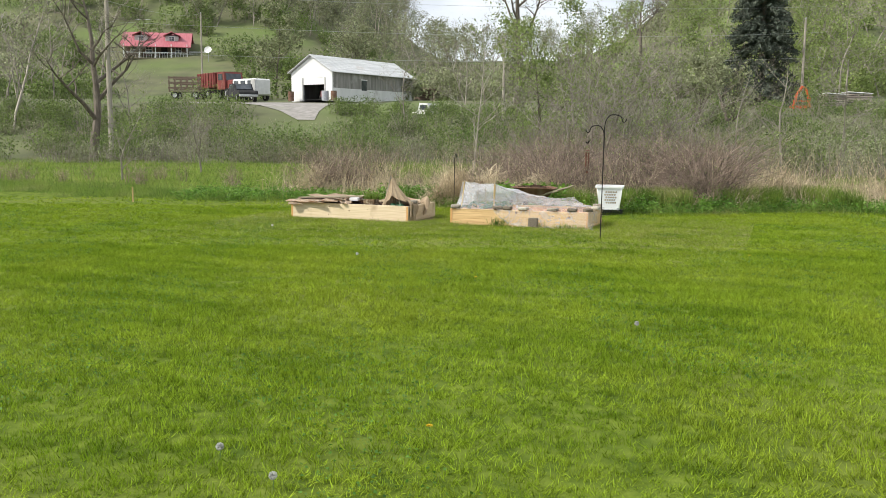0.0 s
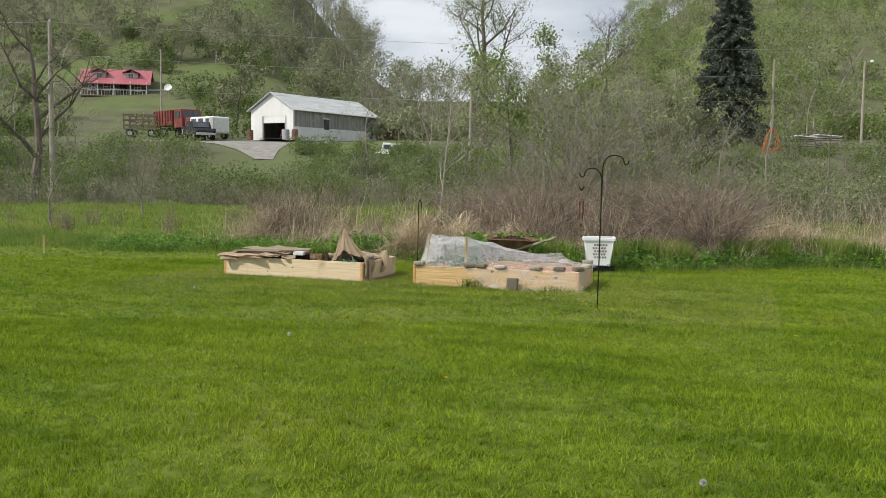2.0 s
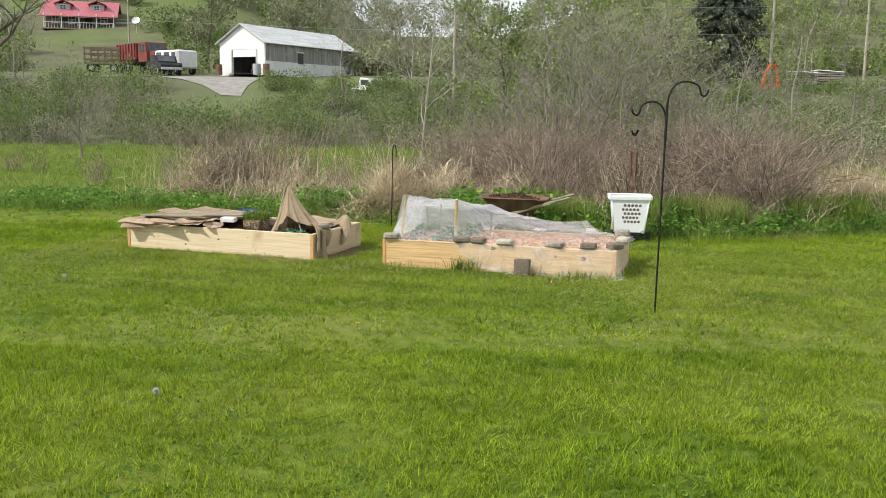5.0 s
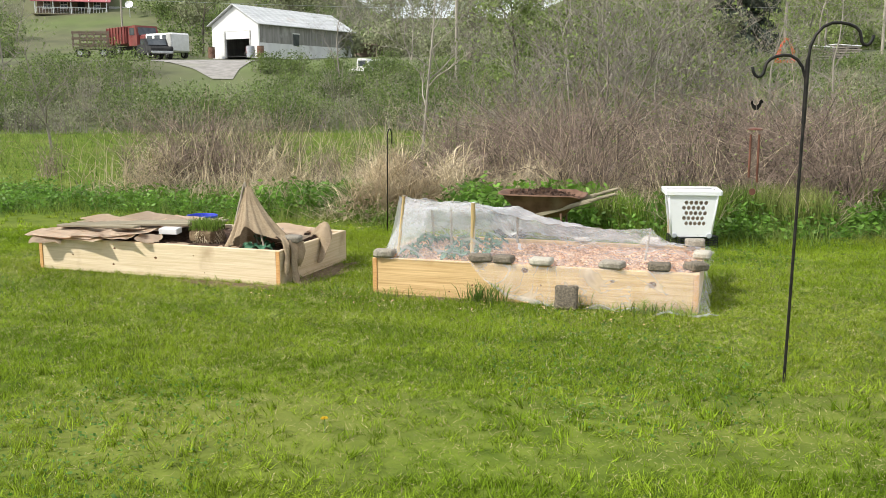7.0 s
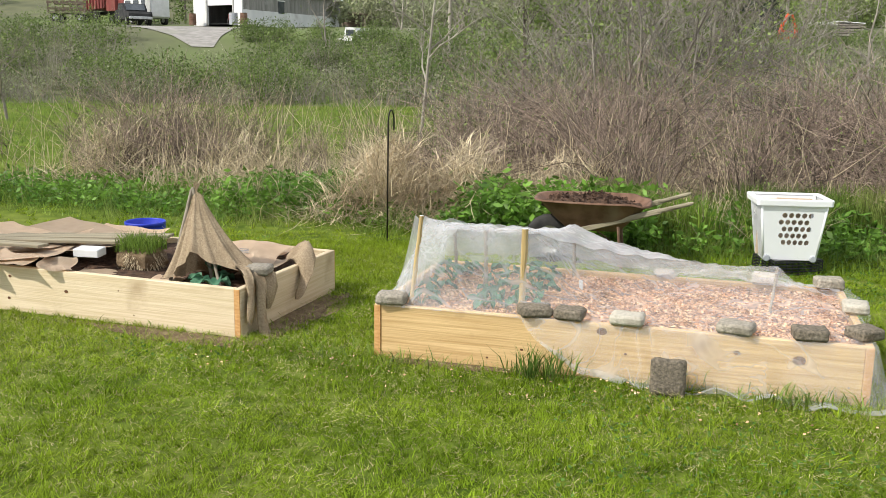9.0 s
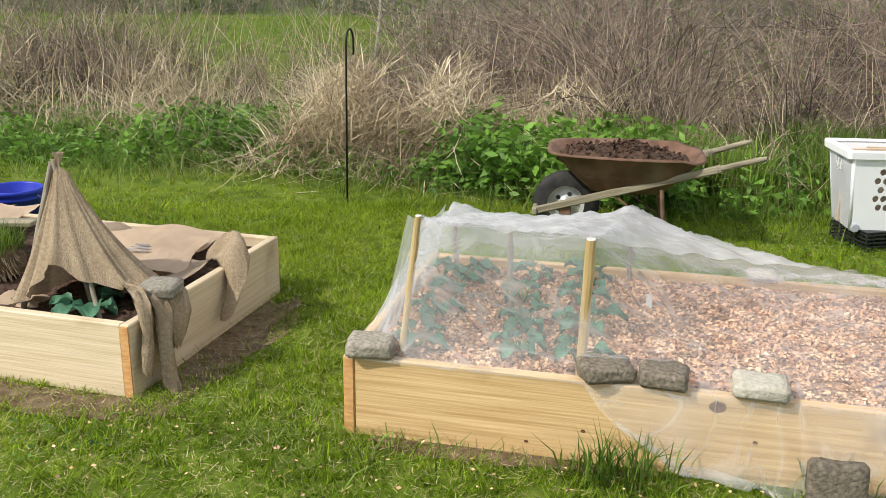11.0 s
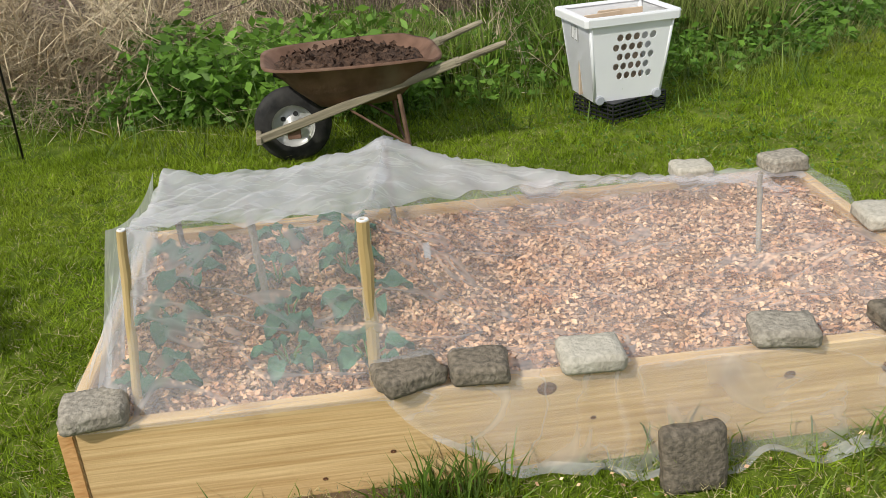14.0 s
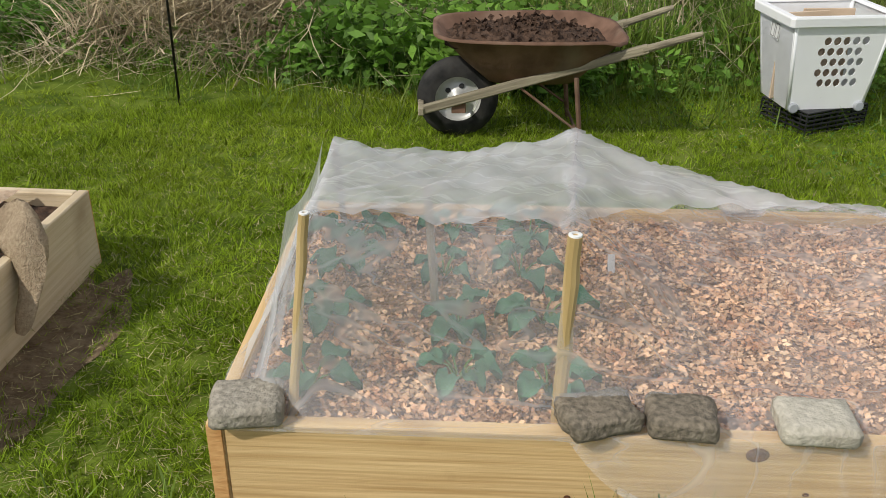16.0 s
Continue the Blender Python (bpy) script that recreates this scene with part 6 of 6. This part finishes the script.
thicket("hill_bushes", bush_spots(67, 55, -0.1, 0.25, 90, 170, 1.6, 3.4), 77, M["olive"], "bushes in the saddle", 20, 700, 0.2)


# ---- rough growth behind the lawn ----
def edge_v(x):
    """Where the mown lawn ends: y at x."""
    return 18.55 + 0.28 * np.sin(x * 0.55) + 0.16 * np.sin(x * 1.7 + 1) + 0.5 * np.clip(x + 3.1, 0, 3.6)


def rough_points(n, g, d0, d1, x0=-30, x1=13, power=1.0):
    x = g.uniform(x0, x1, n)
    y = edge_v(x) + d0 + (d1 - d0) * g.uniform(0, 1, n) ** power
    return np.stack([x, y, ground_z(x, y)], 1)


def patchy(p, scale, seed, low):
    """Keeps points where a slow noise is high."""
    w = np.sin(p[:, 0] * scale + seed) * np.sin(p[:, 1] * scale * 1.3 + 2 * seed) + 0.6 * np.sin(p[:, 0] * scale * 2.3 + p[:, 1] * scale + seed)
    return p[w > low]


g = np.random.default_rng(81)
b = rough_points(90000, g, -0.5, 2.6, -24, 9, 1.0)
keep = g.uniform(0, 1, len(b)) < 0.35 + 0.65 * np.clip((b[:, 1] - edge_v(b[:, 0])) / 0.5 + 0.5, 0, 1)
b = b[keep]
stuff("tall_grass", blades(b, g.uniform(0.06, 0.3, len(b)) * (0.6 + 0.4 * np.sin(b[:, 0] * 2.1) ** 2), g.normal(0, 0.09, (len(b), 2)), g.uniform(0.005, 0.01, len(b)), g, False), M["tall"], "tall unmown green grass before the brush", "grass")
b = patchy(rough_points(26000, g, 0.3, 1.6, -5, 1.5), 2.2, 1.0, 0.0)
stuff("tall_grass", blades(b, g.uniform(0.25, 0.55, len(b)), g.normal(0, 0.1, (len(b), 2)), g.uniform(0.006, 0.011, len(b))), M["tall"], "tall lush green grass behind the wheelbarrow", "grass")
b = rough_points(70000, g, 2.4, 30, -40, 16)
b = b[~((b[:, 0] > -7.4) & (b[:, 1] < edge_v(b[:, 0]) + 6.5))]
stuff("field_grass", blades(b, g.uniform(0.06, 0.22, len(b)), g.normal(0, 0.09, (len(b), 2)), g.uniform(0.01, 0.024, len(b)), g, False), M["tall"], "rough pale green field grass beyond the brush", "grass")


def weeds(n, g, x0, x1, d0, d1, hmax, size, label):
    b = rough_points(n, g, d0, d1, x0, x1)
    h = g.uniform(0.3, 1.0, n) * hmax
    lean = g.normal(0, 0.08, (n, 2))
    st = stems(b, h, lean, np.full(n, 0.003), 2, g)
    k = 9
    t = g.uniform(0.15, 1.0, (n, k, 1))
    c = b[:, None] + t * np.concatenate([lean, h[:, None]], 1)[:, None] + g.normal(0, 0.045, (n, k, 3))
    lv = leaves(c.reshape(-1, 3), g.uniform(0.5, 1.2, n * k) * size, g, 0.45, 2.2)
    ob = stuff("weed_stems", st, M["stem"], label, "weeds")
    stuff("weed_leaves", lv, M["weed"], "bright green weed leaves", "weeds", ob)


weeds(4200, g, -14, 4, 0.0, 2.0, 0.26, 0.036, "leafy green weeds at the edge of the brush")
weeds(700, g, -6.1, -4.3, 0.1, 1.0, 0.55, 0.05, "dense leafy weeds beside the wheelbarrow")
weeds(420, g, -4.3, -1.0, 0.3, 1.2, 0.4, 0.04, "leafy weeds among the tall grass")
weeds(600, g, -8.8, -7.2, 0.3, 1.4, 0.42, 0.045, "dense leafy weeds behind the beds")

# bramble canes in arching clumps, thick in the middle and thin where the field shows
def cane_clumps(n, per, x0, x1, d0, d1, h0, h1, r, label):
    ps, hs, ls, tw = [], [], [], []
    for _ in range(n):
        cx = g.uniform(x0, x1)
        cy = edge_v(cx) + g.uniform(d0, d1)
        k = int(per * g.uniform(0.5, 1.5))
        a = g.uniform(0, 2 * np.pi, k)
        q = g.uniform(0, 0.28, k)
        x, y = cx + q * np.cos(a), cy + q * np.sin(a)
        hh = g.uniform(h0, h1) * g.uniform(0.5, 1.15, k)
        reach = g.uniform(0.05, r, k) * hh
        a2 = a + g.normal(0, 1.4, k)
        p = np.stack([x, y, ground_z(x, y)], 1)
        ln = np.stack([np.cos(a2), np.sin(a2)], 1) * reach[:, None]
        ps.append(p), hs.append(hh), ls.append(ln)
        t = g.uniform(0.25, 1.0, (k, 3, 1))
        s = p[:, None] + np.concatenate([ln[:, None] * t ** 1.8, hh[:, None, None] * t * 0.85], 2)
        tw.append(s.reshape(-1, 3))
    p, hh, ln, tw = np.concatenate(ps), np.concatenate(hs), np.concatenate(ls), np.concatenate(tw)
    ob = stuff("bramble_canes", stems(p, hh, ln, g.uniform(0.0032, 0.0085, len(p)), 5, g, 0.045), M["cane"], label, "brush")
    e = tw + g.normal(0, 0.17, tw.shape)
    stuff("twigs", segments(tw, e, np.full(len(tw), 0.0024), np.full(len(tw), 0.001)), M["cane"], "fine brown bramble twigs", "brush", ob)
    k = len(tw) // 2
    stuff("buds", leaves(e[:k], g.uniform(0.012, 0.03, k), g), M["spring"], "small fresh leaves on the canes", "brush", ob)


cane_clumps(95, 50, -7.3, -1.2, 1.2, 5.5, 0.7, 1.95, 1.3, "tangled reddish brown bare bramble canes")
cane_clumps(20, 46, -11.6, -9.7, 1.4, 3.6, 0.9, 1.7, 0.9, "tangled brown bramble canes in a low clump")
cane_clumps(10, 16, -10.0, -7.6, 2.2, 5.0, 0.4, 0.9, 0.6, "thin low canes where the field shows through")
cane_clumps(30, 40, -1.2, 9.0, 1.8, 6.5, 0.4, 1.05, 1.3, "low tangled brown canes")
cane_clumps(14, 26, -24.0, -12.6, 2.5, 7.0, 0.5, 1.1, 0.6, "thin scattered brown canes")
shrub = []
g3 = np.random.default_rng(78)
for p, v, h in ((900, 27, 2.2), (960, 26, 2.8), (1010, 25, 3.3), (1060, 27, 3.6), (1110, 25.5, 3.2), (1160, 27, 3.2), (1215, 27.5, 2.8), (1270, 29, 2.4), (1340, 31, 2.2), (830, 28, 1.9)):
    for _ in range(4):
        x, y, _z = far_point(px(p + g3.uniform(-35, 35)), v + g3.uniform(-1.2, 1.5))
        shrub.append((x, y, h * g3.uniform(0.65, 1.1)))
woods("bare_shrubs", shrub, 79, M["spring"], 0.8, "tall bare grey-brown shrubs behind the brambles", 260, 0.035, 0.005, 3, 0.06)
b = patchy(rough_points(20000, g, 0.3, 4.2, -10, 6), 1.7, 2.0, -0.2)
stuff("dead_straw", blades(b, g.uniform(0.02, 0.6, len(b)), g.normal(0, 0.4, (len(b), 2)), g.uniform(0.004, 0.009, len(b))), M["straw"], "dry straw-coloured dead grass in the brush", "dead grass")
b = patchy(rough_points(2600, g, 0.9, 4.6, -12, 5), 1.3, 4.0, -0.5)
stuff("dry_stalks", stems(b, g.uniform(0.5, 1.5, len(b)), g.normal(0, 0.35, (len(b), 2)), g.uniform(0.003, 0.006, len(b)), 4, g, 0.03), M["straw"], "pale dry stalks standing and bent in the brush", "dead grass")
for cx, cd, sx, n in ((-7.0, 0.5, 0.42, 5200), (-6.2, 0.9, 0.45, 3600), (-8.9, 1.2, 0.4, 900), (-10.9, 1.5, 0.5, 1800), (-0.2, 1.7, 0.9, 5200), (-5.2, 1.6, 0.5, 1200), (2.5, 1.6, 1.2, 2400)):
    x = g.normal(cx, sx, n)
    y = edge_v(x) + g.normal(cd, 0.3, n)
    b = np.stack([x, y, ground_z(x, y) + g.uniform(0, 0.75, n) * np.exp(-((x - cx) / sx) ** 2)], 1)
    stuff("dead_straw", blades(b, g.uniform(-0.2, 0.3, n), g.normal(0, 0.3, (n, 2)), g.uniform(0.005, 0.011, n)), M["straw"], "collapsed heap of pale dead grass", "dead grass")

# ---- lawn ----
def lawn(n, seed, v0, v1, half, h0, h1, width, per=12, name="lawn_grass"):
    """Mown grass in small tufts, the blades of a tuft leaning one way."""
    g = np.random.default_rng(seed)
    k = n // per
    v = np.sqrt(g.uniform(v0 ** 2, v1 ** 2, k))
    across = g.uniform(-1, 1, k) if half[1] > 0.1 else g.triangular(-1.4, 0, 1.4, k)
    cx, cy = xy_of(across * (half[0] + half[1] * v), v)
    slow = 0.5 * np.sin(cx * 1.9 + 3 * np.sin(cy * 0.8)) * np.sin(cy * 2.3) + 0.5 * np.sin(cx * 7.1 + 2 * np.sin(cy * 5.3)) * np.sin(cy * 8.7 + cx)
    tall = g.uniform(h0, h1, k) * (1 + 0.4 * slow)
    bend = g.normal(0, 0.016, (k, 2))
    x = np.repeat(cx, per) + g.normal(0, 0.018, k * per)
    y = np.repeat(cy, per) + g.normal(0, 0.018, k * per)
    hh, lean = np.repeat(tall, per) * g.uniform(0.5, 1.15, k * per), np.repeat(bend, per, 0) + g.normal(0, 0.016, (k * per, 2))
    keep = y < edge_v(x) + 0.2
    for x0, x1, y0, y1 in ((RX - 0.01, RX + RL + 0.01, RY - 0.01, RY + RD + 0.01), (-8.7, -6.3, 15.25, 16.4)):
        keep &= ~((x > x0) & (x < x1) & (y > y0) & (y < y1))
    for wx, wy, rx, ry, _ in WORN:
        keep &= ((x - wx) / rx) ** 2 + ((y - wy) / ry) ** 2 > g.uniform(0.0, 1.0, k * per)
    x, y, hh, lean = x[keep], y[keep], hh[keep], lean[keep]
    b = np.stack([x, y, ground_z(x, y)], 1)
    return stuff(name, blades(b, hh, lean, g.uniform(*width, len(b)), g, False), M["blade"], "short mown green lawn grass", "grass")


lawn(620000, 91, 2.0, 12.5, (1.2, 0.52), 0.02, 0.055, (0.0035, 0.007), 8)
lawn(420000, 92, 12.0, 19.8, (1.2, 0.5), 0.015, 0.048, (0.003, 0.006))
lawn(70000, 93, 12.2, 22, (8, 0.5), 0.03, 0.06, (0.008, 0.014))
lawn(280000, 94, 13.5, 19.3, (3.2, 0.06), 0.015, 0.05, (0.003, 0.006))
g = np.random.default_rng(95)


def clover(n, seed):
    g = np.random.default_rng(seed)
    v = np.sqrt(g.uniform(4, 19.5 ** 2, n))
    x, y = xy_of(g.uniform(-1, 1, n) * (1.2 + 0.52 * v), v)
    p = np.stack([x, y, ground_z(x, y) + g.uniform(0.012, 0.035, n)], 1)
    p = patchy(p, 1.1, 2.0, 0.35)
    p = p[(p[:, 1] < 14.9) | (p[:, 1] > 16.6)]
    p = p[p[:, 1] < edge_v(p[:, 0])]
    stuff("clover", leaves(p, g.uniform(0.01, 0.02, len(p)), g, 0.7, 1.1), M["clover"], "low patches of dark green clover in the lawn", "clover")


clover(110000, 96)


def tuft(x, y, r, n, h, label="tuft of long grass against the raised bed"):
    b = np.stack([g.normal(x, r, n), g.normal(y, r * 0.4, n), np.zeros(n)], 1)
    b[:, 2] = ground_z(b[:, 0], b[:, 1])
    t = stuff("grass_tuft", blades(b, g.uniform(0.3, 1.0, n) * h, g.normal(0, 0.06, (n, 2)), g.uniform(0.004, 0.007, n)), M["tall"], label, "grass")


tuft(-4.6, 14.98, 0.08, 160, 0.2)
n = 110000
x, y = g.uniform(-9.5, -0.5, n), g.triangular(10.5, 15.0, 18.6, n)
keep = ~((x > RX) & (x < RX + RL) & (y > RY) & (y < RY + RD)) & ~((x > -8.8) & (x < -6.3) & (y > 15.15) & (y < 16.5))
x, y = x[keep], y[keep]
b = np.stack([x, y, ground_z(x, y) + g.uniform(0.01, 0.04, len(x))], 1)
stuff("lawn_thatch", blades(b, g.uniform(-0.008, 0.02, len(b)), g.normal(0, 0.022, (len(b), 2)), g.uniform(0.002, 0.004, len(b)), g, False), M["clipping"], "dry clippings lying in the lawn", "grass")
tuft(-3.95, 15.04, 0.07, 50, 0.16)
tuft(-5.5, 15.0, 0.25, 160, 0.1)
tuft(-3.3, 15.03, 0.15, 60, 0.12)
tuft(-3.4, 14.95, 0.2, 150, 0.13)
tuft(-6.9, 15.02, 0.4, 120, 0.07)

# dandelions
for x, y, white in ((-1.98, 3.25, 1), (-1.05, 7.15, 1), (-1.62, 4.15, 0), (-2.4, 3.48, 1), (-5.0, 10.3, 1), (-4.6, 12.2, 0), (-0.4, 12.0, 0), (-7.9, 13.1, 1), (-3.0, 9.0, 0), (-9.0, 16.2, 1)):
    dn = thing("dandelion", pose(x, y, on_ground(x, y)), "white dandelion seed head in the lawn" if white else "yellow dandelion flower in the lawn", "flower", "dandelions")
    part("stalk", tube([(0, 0, 0), (0.004, 0, 0.04), (0, 0.002, 0.065)], 0.002, 5), M["stem"], dn)
    g2 = np.random.default_rng(int(abs(x * 100)))
    n = 120 if white else 60
    d = g2.normal(size=(n, 3))
    d /= np.linalg.norm(d, axis=1, keepdims=True)
    if not white:
        d[:, 2] = np.abs(d[:, 2]) * 0.4
    o = np.array((0, 0.002, 0.068))
    part_np("head", segments(np.repeat(o[None], n, 0), o + d * (0.019 if white else 0.017), np.full(n, 0.0012), np.full(n, 0.0022), 3), M["fluff"] if white else M["yellow"], dn, "round white seed head" if white else "yellow petals")
